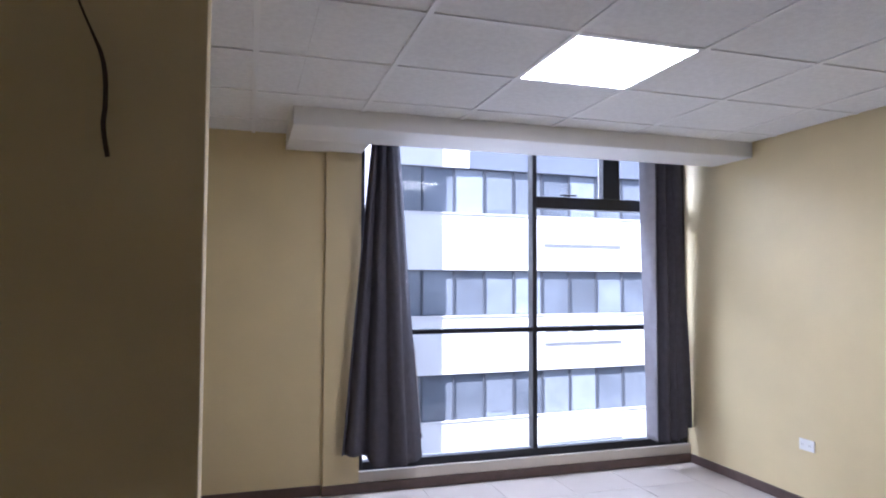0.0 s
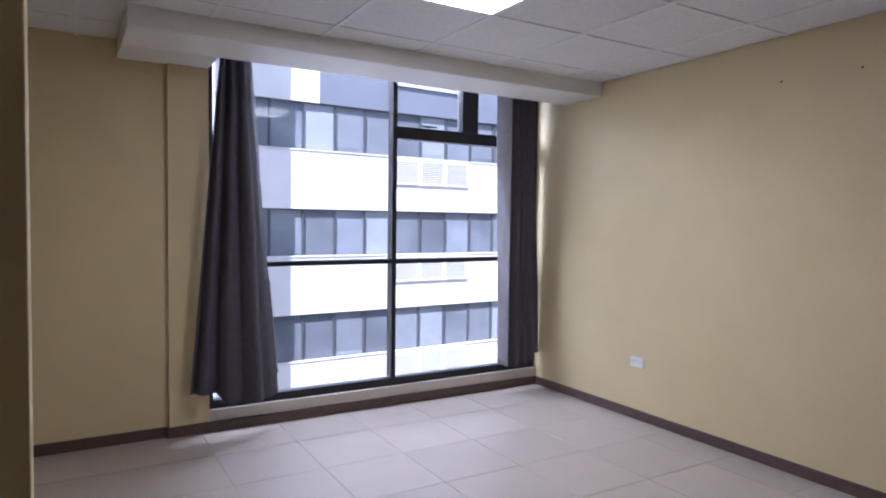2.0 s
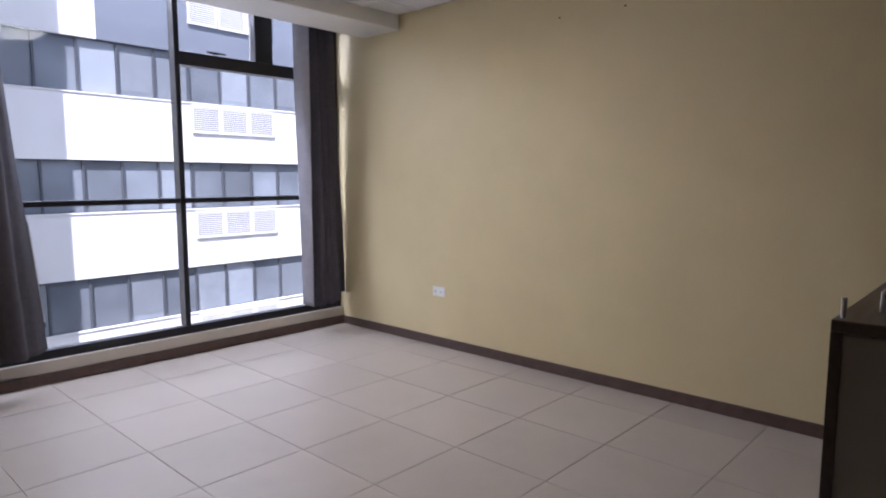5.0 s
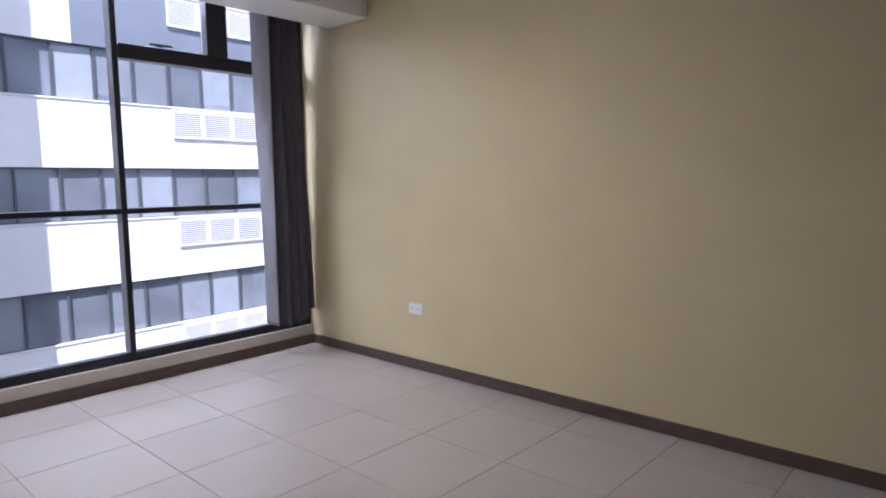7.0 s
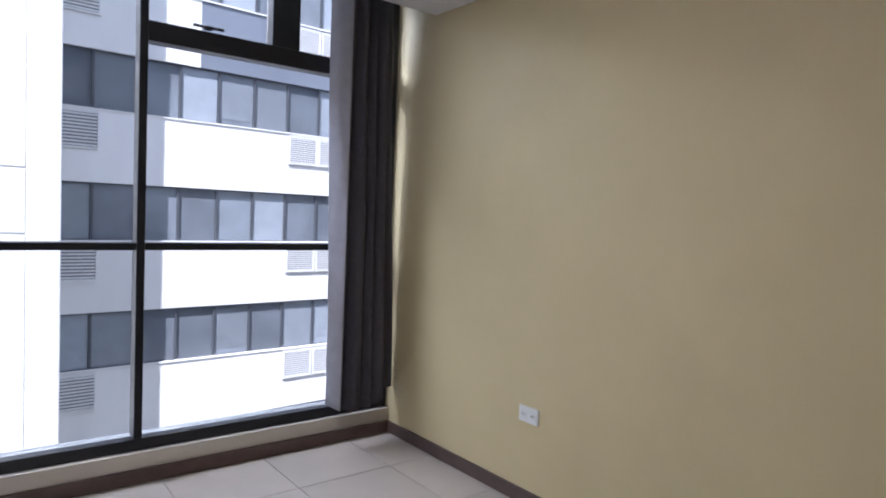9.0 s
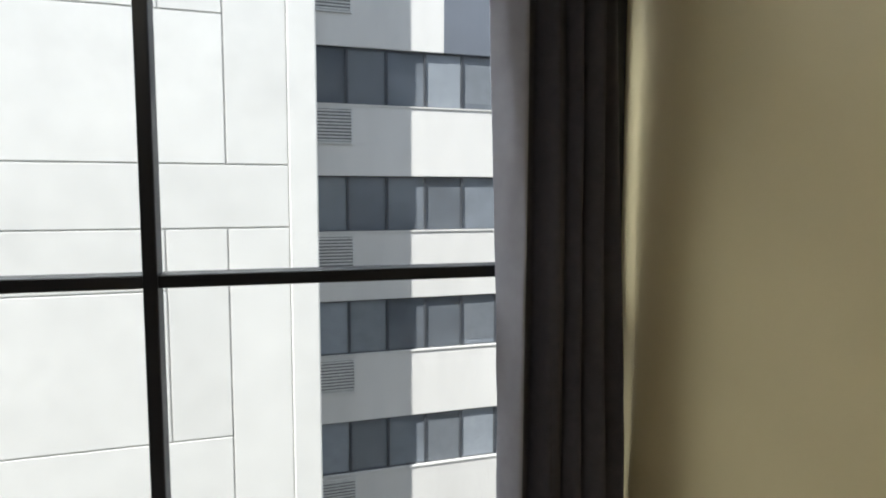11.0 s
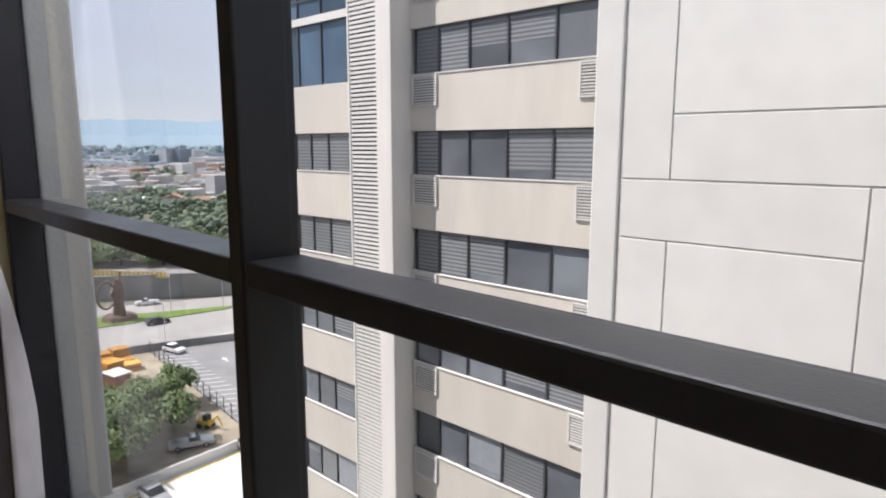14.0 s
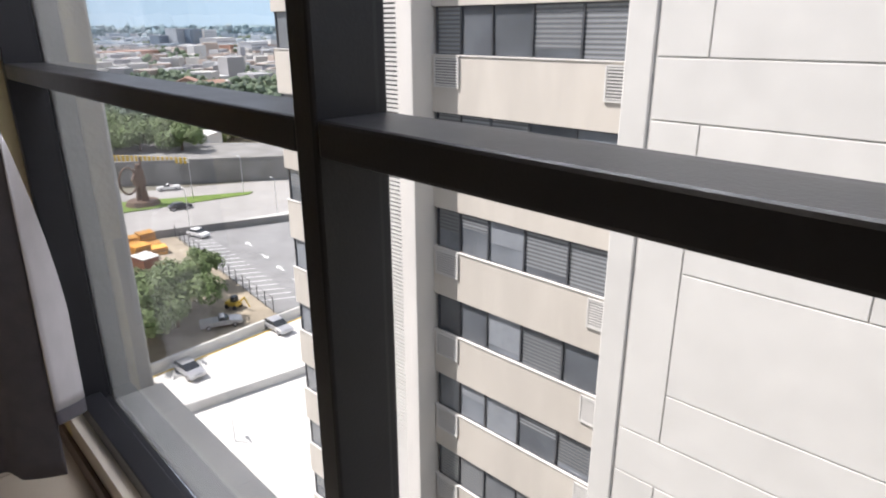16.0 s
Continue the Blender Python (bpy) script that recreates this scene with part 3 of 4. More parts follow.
tpart("spandrel", (0.2, 30, 0.12, 0.30, -0.25, 2.895), SPAND, parent=own)
# ---------------------------------------------------------------- ground and distance
bm = bmesh.new()
bmesh.ops.create_grid(bm, x_segments=1, y_segments=1, size=6000, matrix=Matrix.Translation((0, 0, -34.0)))
tagged(new("ground", mesh("ground", bm, GROUND)), "dry city ground reaching to the horizon", "ground", kind="structure")


GZ = -34.0
ASPH = material("grey_asphalt", (0.25, 0.25, 0.25), 0.9, var=0.12, scale=0.6, stain=0.15, stain_scale=0.15)
ROADC = material("pale_road_concrete", (0.34, 0.33, 0.315), 0.85, var=0.08, scale=0.4, stain=0.15, stain_scale=0.08)
DECK = material("white_deck_concrete", (0.66, 0.65, 0.62), 0.8, var=0.04, scale=0.5, stain=0.1, stain_scale=0.12)
PAINT = material("white_road_paint", (0.75, 0.75, 0.73), 0.7, var=0.1, scale=2)
YPAINT = material("yellow_paint", (0.62, 0.42, 0.06), 0.6, var=0.1, scale=2)
GRASS = material("green_grass", (0.13, 0.20, 0.04), 0.95, var=0.3, scale=0.8)
DIRT = material("dry_dirt", (0.36, 0.31, 0.235), 0.95, var=0.2, scale=0.5, stain=0.3, stain_scale=0.2)
WOODY = material("orange_shuttering_timber", (0.62, 0.30, 0.05), 0.7, var=0.2, scale=2, per_object=0.3)
RUST = material("rusty_brown_metal", (0.28, 0.12, 0.06), 0.8, var=0.2, scale=2, per_object=0.3)
BRONZE = material("dull_bronze", (0.16, 0.11, 0.08), 0.55, metal=0.3, var=0.25, scale=1.5)
BARK = material("brown_bark", (0.13, 0.09, 0.06), 0.9, var=0.2, scale=4)
LEAF = material("green_leaves", (0.13, 0.185, 0.065), 0.7, var=0.3, scale=0.35, stain=0.3, stain_scale=0.15)
RETAIN = material("stained_grey_wall", (0.26, 0.255, 0.245), 0.9, var=0.1, scale=0.5, stain=0.35, stain_scale=0.25)
SILVER = material("silver_car_paint", (0.5, 0.5, 0.51), 0.3, metal=0.5, var=0.02, coat=0.5)
DARKCAR = material("dark_grey_car_paint", (0.05, 0.05, 0.055), 0.3, metal=0.3, var=0.02, coat=0.5)
WHITECAR = material("white_car_paint", (0.75, 0.75, 0.74), 0.3, var=0.02, coat=0.5)
CARGLASS = material("dark_car_glass", (0.03, 0.035, 0.04), 0.08, var=0.05)
RUBBER = material("black_tyre_rubber", (0.025, 0.025, 0.025), 0.85, var=0.1)
LAMPGL = material("pale_lamp_glass", (0.8, 0.8, 0.78), 0.15, var=0.02)


def quad(name, pts, z, mat, label, category, thick=0.1):
    bm = bmesh.new()
    f = bm.faces.new([bm.verts.new((x, y, z)) for x, y in pts])
    if f.calc_area() and f.normal.z < 0:
        f.normal_flip()
    f.normal_update()
    if f.normal.z < 0:
        f.normal_flip()
    r = bmesh.ops.extrude_face_region(bm, geom=[f])
    bmesh.ops.translate(bm, verts=[v for v in r["geom"] if isinstance(v, bmesh.types.BMVert)], vec=(0, 0, -thick))
    bmesh.ops.recalc_face_normals(bm, faces=bm.faces)
    return tagged(new(name, mesh(name, bm, mat)), label, category, kind="structure")


def along(name, p, q, h, w, z, mat, label, category):
    """A straight wall or kerb from p to q."""
    p, q = Vector(p), Vector(q)
    d = q - p
    bm = bmesh.new()
    box(bm, 0, d.length, -w / 2, w / 2, 0, h, bevel=min(w, h) * 0.1)
    ob = new(name, mesh(name, bm, mat))
    ob.matrix_basis = pose(p.x, p.y, z, 0, 0, math.degrees(math.atan2(d.y, d.x)))
    return tagged(ob, label, category, kind="structure")


quad("parking_lot", [(-111, 39), (-70, 35.4), (-74, 104), (-92, 110)], GZ + 0.08, ASPH, "grey asphalt car park with painted bays", "parking lot")
quad("yard", [(-111, 38.8), (-116, 22), (-100, 8), (-67, 8), (-66.8, 35)], GZ + 0.05, DIRT, "dry dirt yard with scattered building material", "yard")
quad("road", [(-122, -12), (-103.5, 110), (-122, 116), (-168, -2)], GZ + 0.06, ROADC, "pale concrete dual carriageway", "road")
quad("pavement", [(-118.5, 10), (-106, 96), (-103, 96), (-116.5, 10)], GZ + 0.16, DECK, "pale concrete footpath beside the road", "pavement", 0.2)
quad("median", [(-135, 26), (-129.4, 62), (-131, 64), (-146, 30)], GZ + 0.22, GRASS, "grassy kerbed traffic island", "median", 0.25)
quad("park_ground", [(-162, 30), (-136, 90), (-190, 130), (-260, 60)], GZ + 0.07, DIRT, "dry park ground behind the road", "ground")
quad("deck", [(-66.3, -12), (-70.5, 62), (-20, 62), (-20, -12)], GZ + 0.12, DECK, "white concrete car park deck", "deck", 0.3)
along("deck_parapet", (-65.0, 10), (-69.2, 55), 1.15, 0.3, GZ + 0.12, DECK, "white concrete parapet of the car park deck", "parapet")
along("inner_parapet", (-57.2, 8), (-51.5, 58), 1.0, 0.9, GZ + 0.12, DECK, "white concrete kerb wall across the deck", "parapet")
along("kerb_line", (-64.2, 10), (-68.4, 55), 0.03, 0.28, GZ + 0.125, YPAINT, "yellow painted kerb line on the deck", "kerb")
along("lot_wall", (-113.5, 33), (-105.5, 58), 1.4, 0.3, GZ, RETAIN, "grey block wall between car park and road", "wall")
along("lot_wall_far", (-105.5, 58), (-92, 104), 1.4, 0.3, GZ, RETAIN, "grey block wall between car park and road", "wall")
along("retaining_wall", (-172, 22), (-136, 78), 5.0, 0.8, GZ, RETAIN, "stained grey retaining wall under the bridge road", "wall")
along("bridge_parapet", (-172, 22), (-134, 81), 0.8, 0.5, GZ + 5.0, RETAIN, "pale concrete parapet above the retaining wall", "parapet")
along("retaining_wall_right", (-136, 78), (-118, 112), 4.0, 0.8, GZ, DECK, "pale concrete retaining wall", "wall")

# bays and arrows of the car park
line_bm = bmesh.new()
box(line_bm, -2.4, 2.4, -0.07, 0.07, 0, 0.012)
line_me = mesh("bay_line", line_bm, PAINT)
lot = bpy.data.objects["parking_lot"]
for i in range(17):
    for row, (dx, dy, rz) in enumerate(((0, 3.0, 62), (6.5, 19.0, -40), (9.5, 25.5, 60), (13.5, 42, -40))):
        ob = new("bay_line", line_me)
        t = i / 16
        ob.matrix_basis = pose(-106 + dx + t * (32 - dx * 0.6), 37.5 - t * 2.5 + dy, GZ + 0.082, 0, 0, rz)
        ob.parent = lot
arrow_bm = bmesh.new()
box(arrow_bm, -1.1, 0.5, -0.12, 0.12, 0, 0.012)
vs = [arrow_bm.verts.new(c) for c in ((0.5, -0.5, 0.012), (0.5, 0.5, 0.012), (1.6, 0, 0.012))]
arrow_bm.faces.new(vs)
arrow_me = mesh("arrow", arrow_bm, PAINT)
for x, y, rz in ((-98, 46, 175), (-91, 45, -5), (-84, 44, 175), (-78, 43, -5), (-88, 56, 20), (-96, 58, 200), (-80, 50, 100)):
    ob = new("arrow", arrow_me)
    ob.matrix_basis = pose(x, y, GZ + 0.083, 0, 0, rz)
    ob.parent = lot

# fence round the car park
fence = thing("fence", "dark wire fence on thin posts beside the car park", "fence", (-110.4, 38.4, GZ), rz=math.degrees(math.atan2(-3.2, 40.2)))
post_bm = bmesh.new()
cyl(post_bm, (0, 0, 0), (0, 0, 2.3), 0.06, seg=8)
post_me = mesh("post", post_bm, FRAME)
for i in range(17):
    ob = new("post", post_me)
    ob.parent = fence
    ob.location = (i * 2.5, 0, 0)
for z in (0.3, 1.2, 2.2):
    bm = bmesh.new()
    cyl(bm, (0, 0, z), (40, 0, z), 0.025, seg=6)
    part("rail", bm, FRAME, fence)


def car(label, x, y, rz, paint, z=GZ, length=4.3, pickup=False):
    c = thing("car", label, "car", (x, y, z), group="parked and passing cars", rz=rz)
    L, Wd = length / 2, 0.88
    bm = bmesh.new()
    prof = [(-L, 0.35), (-L, 0.85), (-L * 0.93, 0.98), (L * 0.45, 0.98), (L * 0.95, 0.8), (L, 0.62), (L, 0.35)]
    a = [bm.verts.new((px, -Wd, pz)) for px, pz in prof]
    b = [bm.verts.new((px, Wd, pz)) for px, pz in prof]
    bm.faces.new(a), bm.faces.new(b[::-1])
    for i in range(len(prof)):
        k = (i + 1) % len(prof)
        bm.faces.new((a[i], b[i], b[k], a[k]))
    bmesh.ops.recalc_face_normals(bm, faces=bm.faces)
    bmesh.ops.bevel(bm, geom=list(bm.edges), offset=0.06, segments=2, affect="EDGES")
    part("body", bm, paint, c, smooth=False)
    x0, x1, x2, x3 = (-0.3, -0.2, 0.45, 1.0) if pickup else (-L * 0.86, -L * 0.6, L * 0.1, L * 0.5)
    for nm, mt, inset, zt in (("window_band", CARGLASS, 0.0, 1.42), ("roof", paint, -0.015, 1.47)):
        bm = bmesh.new()
        z0 = 0.97 if nm == "window_band" else 1.41
        if nm == "window_band":
            pr = [(x0, z0), (x1, zt), (x2, zt), (x3, z0)]
        else:
            pr = [(x1 - 0.02, z0), (x1 + 0.12, zt), (x2 - 0.12, zt), (x2 + 0.02, z0)]
        a = [bm.verts.new((px, -(Wd - (0.08 if pz == z0 and nm == "window_band" else 0.16)), pz)) for px, pz in pr]
        b = [bm.verts.new((px, (Wd - (0.08 if pz == z0 and nm == "window_band" else 0.16)), pz)) for px, pz in pr]
        bm.faces.new(a), bm.faces.new(b[::-1])
        for i in range(4):
            k = (i + 1) % 4
            bm.faces.new((a[i], b[i], b[k], a[k]))
        bmesh.ops.recalc_face_normals(bm, faces=bm.faces)
        bmesh.ops.bevel(bm, geom=list(bm.edges), offset=0.03, segments=1, affect="EDGES")
        part(nm, bm, mt, c)
    for sx in (-L * 0.62, L * 0.62):
        for sy in (-1, 1):
            bm = bmesh.new()
            cyl(bm, (sx, sy * (Wd - 0.18), 0.32), (sx, sy * (Wd + 0.01), 0.32), 0.32, seg=16)
            wh = part("tyre", bm, RUBBER, c)
            bm = bmesh.new()
            cyl(bm, (sx, sy * (Wd + 0.005), 0.32), (sx, sy * (Wd + 0.02), 0.32), 0.19, seg=12)
            part("rim", bm, STEEL, wh)
    for sy in (-0.62, 0.62):
        bm = bmesh.new()
        box(bm, L - 0.08, L + 0.01, sy - 0.16, sy + 0.16, 0.64, 0.76, bevel=0.02)
        part("headlight", bm, LAMPGL, c)
    return c


car("silver hatchback parked on the white deck", -62.9, 20.9, 5, SILVER, GZ + 0.12)
car("grey saloon parked on the white deck", -65.6, 33.0, 5, SILVER, GZ + 0.12, 4.4)
car("dark saloon driving on the pale road", -128.5, 46.6, 85, DARKCAR, GZ + 0.06, 4.5)
car("white car parked in the corner of the car park", -108.2, 41.6, 15, WHITECAR, GZ + 0.08)
car("white pickup on the far carriageway", -146, 51, 250, WHITECAR, GZ + 0.06, 5.0, True)
car("grey truck parked under the trees", -71.6, 28.6, 70, SILVER, GZ + 0.05, 5.0, True)


def leaf_mesh(bm, centre, r, n, rnd, size):
    c = Vector(centre)
    for _ in range(n):
        d = Vector((rnd.gauss(0, 1), rnd.gauss(0, 1), rnd.gauss(0, 1))).normalized()
        p = c + Vector((d.x * r, d.y * r, d.z * r * 0.75)) * (rnd.random() ** 0.35)
        nrm = (d + Vector((rnd.uniform(-0.7, 0.7), rnd.uniform(-0.7, 0.7), rnd.uniform(0.0, 0.9)))).normalized()
        t = nrm.orthogonal().normalized()
        t.rotate(Matrix.Rotation(rnd.uniform(0, 6.28), 3, nrm))
        b = nrm.cross(t)
        sz = size * rnd.uniform(0.6, 1.3)
        bm.faces.new([bm.verts.new(p + t * sz * a + b * sz * 0.55 * e) for a, e in ((-0.5, -0.3), (0.1, -0.6), (0.6, 0), (0.0, 0.6))])


def tree(label, x, y, h, r, n, seed, size=0.45, group="trees by the yard", base=0.05):
    rnd = random.Random(seed)
    t = thing("tree", label, "tree", (x, y, GZ + base), group=group)
    bm = bmesh.new()
    cyl(bm, (0, 0, 0), (0.2, 0.1, h * 0.45), r * 0.05, r * 0.035, 8)
    crown = bmesh.new()
    clumps = 11
    for i in range(clumps):
        a = i * 2.4 + rnd.uniform(-0.4, 0.4)
        q = r * (0.25 + 0.55 * rnd.random()) if i else 0
        c = (q * math.cos(a), q * math.sin(a), h * (0.5 + 0.38 * rnd.random()) - q * 0.12)
        cyl(bm, (0.2, 0.1, h * 0.42), (c[0] * 0.9, c[1] * 0.9, c[2]), r * 0.02, r * 0.008, 6)
        leaf_mesh(crown, c, r * rnd.uniform(0.32, 0.5), n // clumps, rnd, size)
    part("trunk", bm, BARK, t)
    part("crown", crown, LEAF, t, "uneven crown of green leaves")


tree("broad green tree beside the white deck", -71.5, 19.5, 8.0, 5.4, 7000, 1)
tree("broad green tree beside the white deck", -75.0, 24.5, 8.0, 5.6, 7000, 2)
tree("broad green tree in the dirt yard", -79.5, 27.5, 6.8, 4.6, 5500, 3)
tree("broad green tree in the dirt yard", -80.5, 21.5, 7.5, 5.4, 6500, 4)
tree("small green tree in the dirt yard", -72.5, 15.0, 6.5, 4.0, 3600, 5)
tree("small green tree by the car park fence", -85.0, 32.5, 6.0, 3.2, 2600, 6)
for i, (x, y, h, r) in enumerate(((-190, 52, 12, 6), (-196, 61, 13, 7), (-188, 66, 10, 5), (-206, 55, 12, 6), (-204, 84, 10, 7), (-198, 92, 9, 6), (-212, 76, 11, 6), (-186, 78, 6, 3), (-225, 66, 12, 7), (-215, 95, 10, 6))):
    tree("large green tree in the park behind the road", x, y, h * 0.7, r * 1.3, 2600, 20 + i, 0.9, "trees in the park")

for i, (x, y, h, r) in enumerate(((-184, 44, 9, 5), (-181, 50, 10, 6), (-173, 55, 9, 5), (-166, 63, 8, 5), (-187, 52, 10, 6), (-176, 61, 9, 5.5))):
    tree("dense green tree behind the yellow road barrier", x, y, h * 0.75, r * 1.35, 3000, 40 + i, 0.75, "trees in the park", 4.95)

# heaps in the yard
rnd = random.Random(9)
for i in range(9):
    st = thing("timber_stack", "stack of orange shuttering timber in the yard", "timber stack", (-103.5 - (i % 3) * 2.6 - (i // 6), 27.2 + (i // 3) * 3.0, GZ + 0.05), group="timber stacks", rz=rnd.uniform(-12, 12))
    for k in range(rnd.randint(3, 6)):
        bm = bmesh.new()
        box(bm, -1.15, 1.15, -1.3, 1.3, k * 0.42, k * 0.42 + 0.32, bevel=0.03)
        o = part("layer", bm, WOODY, st)
        o.rotation_euler.z = rnd.uniform(-0.06, 0.06)
for i in range(7):
    st = thing("scrap_pile", "pile of rusty brown scaffold parts in the yard", "scrap pile", (-97.5 - (i % 4) * 1.6, 26.5 + (i // 4) * 3.2 + rnd.uniform(0, 2.2), GZ + 0.05), group="scrap piles", rz=rnd.uniform(0, 180))
    for k in range(6):
        bm = bmesh.new()
        cyl(bm, (-1.2, -0.5 + k * 0.2, 0.12 + (k % 3) * 0.25), (1.2, -0.4 + k * 0.2, 0.15 + (k % 3) * 0.25), 0.11, seg=8)
        part("pipe", bm, RUST, st)
shed = thing("site_hut", "small white site hut with flat roof", "site hut", (-98.6, 29.2, GZ + 0.05), rz=12)
bm = bmesh.new()
box(bm, -1.6, 1.6, -1.2, 1.2, 0, 2.0)
part("walls", bm, RUST, shed)
bm = bmesh.new()
box(bm, -1.8, 1.8, -1.4, 1.4, 2.0, 2.15, bevel=0.03)
part("roof", bm, DECK, shed, "flat white roof")
dig = thing("site_machine", "yellow construction machine beside the car park fence", "machine", (-75.5, 32.2, GZ + 0.05), rz=25)
bm = bmesh.new()
box(bm, -1.5, 1.2, -0.8, 0.8, 0.6, 1.4, bevel=0.1)
part("chassis", bm, YPAINT, dig)
bm = bmesh.new()
box(bm, -0.3, 0.7, -0.6, 0.6, 1.4, 2.5, bevel=0.08)
part("cab", bm, CARGLASS, dig)
bm = bmesh.new()
cyl(bm, (1.1, 0, 1.2), (2.6, 0, 2.6), 0.16, seg=8)
cyl(bm, (2.6, 0, 2.6), (3.6, 0, 0.8), 0.13, seg=8)
part("arm", bm, YPAINT, dig)
for sx in (-1.0, 0.8):
    for sy in (-0.8, 0.8):
        bm = bmesh.new()
        cyl(bm, (sx, sy - 0.15, 0.45), (sx, sy + 0.15, 0.45), 0.45, seg=14)
        part("wheel", bm, RUBBER, dig)

dig.scale = (0.7, 0.7, 0.7)

# monument on the island: plain bronze shapes
bm = bmesh.new()
cyl(bm, (0, 0, 0), (0, 0, 0.8), 3.4, 3.0, 24)
cyl(bm, (-0.7, 0, 0.8), (-0.5, 0, 4.4), 0.75, 0.55, 12)
cyl(bm, (0.8, 0.2, 0.8), (0.5, 0, 4.4), 0.75, 0.55, 12)
cyl(bm, (0, 0, 4.2), (0, 0, 7.4), 1.35, 1.0, 14)
cyl(bm, (0, 0, 7.4), (0.2, 0, 8.4), 0.6, 0.45, 12)
cyl(bm, (0, 0.6, 7.0), (-0.4, 1.2, 9.6), 0.35, 0.2, 8)
cyl(bm, (0, -0.8, 6.6), (0.2, -1.9, 5.2), 0.4, 0.3, 8)
for i in range(22):
    a, b = radians(30 + i * 13), radians(43 + i * 13)
    cyl(bm, (0, -2.6 + 2.0 * math.cos(a), 5.4 + 2.7 * math.sin(a)), (0, -2.6 + 2.0 * math.cos(b), 5.4 + 2.7 * math.sin(b)), 0.22, seg=8)
ob = new("monument", mesh("monument", bm, BRONZE))
ob.matrix_basis = pose(-137.2, 42.3, GZ + 0.22, 0, 0, 20)
tagged(ob, "tall dull bronze monument on the grassy traffic island", "monument")

# street lamps and poles
for i, (x, y, h) in enumerate(((-117.6, 31.5, 7), (-115.4, 43.0, 7), (-111.5, 59.0, 7), (-135.0, 52, 8), (-131.5, 62, 8), (-48.5, 19.0, 2.3))):
    lp = thing("street_lamp", "slim grey street lamp with a short arm", "street lamp", (x, y, GZ + 0.1), group="street lamps")
    bm = bmesh.new()
    cyl(bm, (0, 0, 0), (0, 0, h), 0.09, 0.06, 8)
    part("pole", bm, STEEL, lp)
    bm = bmesh.new()
    cyl(bm, (0, 0, h), (-0.9, 0, h + 0.15), 0.05, seg=8)
    part("arm", bm, STEEL, lp)
    bm = bmesh.new()
    box(bm, -1.4, -0.8, -0.14, 0.14, h + 0.08, h + 0.2, bevel=0.04)
    part("head", bm, LAMPGL, lp)

# yellow barrier and low buildings behind the road
bar_t = thing("road_barrier", "yellow and cream slatted barrier along the raised road", "barrier", (-172, 39.5, GZ + 4.95), rz=math.degrees(math.atan2(14.5, 20)))
for i in range(26):
    bm = bmesh.new()
    box(bm, i * 1.15, i * 1.15 + 0.6, -0.1, 0.1, 0, 1.5, bevel=0.03)
    part("slat", bm, YPAINT, bar_t)
bm = bmesh.new()
box(bm, 0, 30, 0.12, 0.2, 0.2, 1.3)
part("backing", bm, DECK, bar_t)
bm = bmesh.new()
corners = [(-170.5, 25), (-134.5, 80), (-150, 95), (-205, 40)]
low, high = [[bm.verts.new((x, y, z)) for x, y in corners] for z in (GZ, GZ + 4.95)]
bm.faces.new(high)
for i in range(4):
    bm.faces.new((low[i], low[(i + 1) % 4], high[(i + 1) % 4], high[i]))
bmesh.ops.recalc_face_normals(bm, faces=bm.faces)
tagged(new("raised_road", mesh("raised_road", bm, RETAIN)), "raised grey road on a stained wall", "road", kind="structure")


def low_building(label, x, y, w, d, h, rz, wall, roof, flat=True, group=""):
    b = thing("low_building", label, "building", (x, y, GZ), rz=rz, group=group)
    bm = bmesh.new()
    box(bm, -w / 2, w / 2, -d / 2, d / 2, 0, h)
    part("walls", bm, wall, b)
    bm = bmesh.new()
    if flat:
        box(bm, -w / 2 - 0.4, w / 2 + 0.4, -d / 2 - 0.4, d / 2 + 0.4, h, h + 0.5, bevel=0.1)
    else:
        v = [bm.verts.new(c) for c in ((-w / 2 - .5, -d / 2 - .5, h), (w / 2 + .5, -d / 2 - .5, h), (w / 2 + .5, d / 2 + .5, h), (-w / 2 - .5, d / 2 + .5, h), (-w / 2 - .5, 0, h + d * 0.22), (w / 2 + .5, 0, h + d * 0.22))]
        for q in ((0, 1, 5, 4), (2, 3, 4, 5), (0, 4, 3), (1, 2, 5), (3, 2, 1, 0)):
            bm.faces.new([v[k] for k in q])
    part("roof", bm, roof, b)
    n = max(2, int(w / 4))
    for row in range(max(1, int(h / 3.5))):
        for i in range(n):
            for sgn in (-1, 1):
                u = -w / 2 + (i + 0.5) * w / n
                bm = bmesh.new()
                box(bm, u - w / n * 0.3, u + w / n * 0.3, sgn * d / 2 - 0.06, sgn * d / 2 + 0.06, 1.0 + row * 3.5, 2.5 + row * 3.5)
                part("window", bm, BGLASS, b)
    return b


# These four colours are paled for distance; the haze sits in the base colour.
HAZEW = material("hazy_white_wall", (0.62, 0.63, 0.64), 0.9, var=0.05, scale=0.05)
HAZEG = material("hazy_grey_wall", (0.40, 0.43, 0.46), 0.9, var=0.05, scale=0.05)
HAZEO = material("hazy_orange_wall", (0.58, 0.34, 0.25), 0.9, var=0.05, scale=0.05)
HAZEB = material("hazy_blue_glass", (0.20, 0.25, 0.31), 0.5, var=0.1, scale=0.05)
REDR = material("red_brown_roof", (0.36, 0.22, 0.17), 0.9, var=0.15, scale=0.1)


def polar(az, dist):
    return -0.6 - dist * math.sin(radians(az)), dist * math.cos(radians(az))


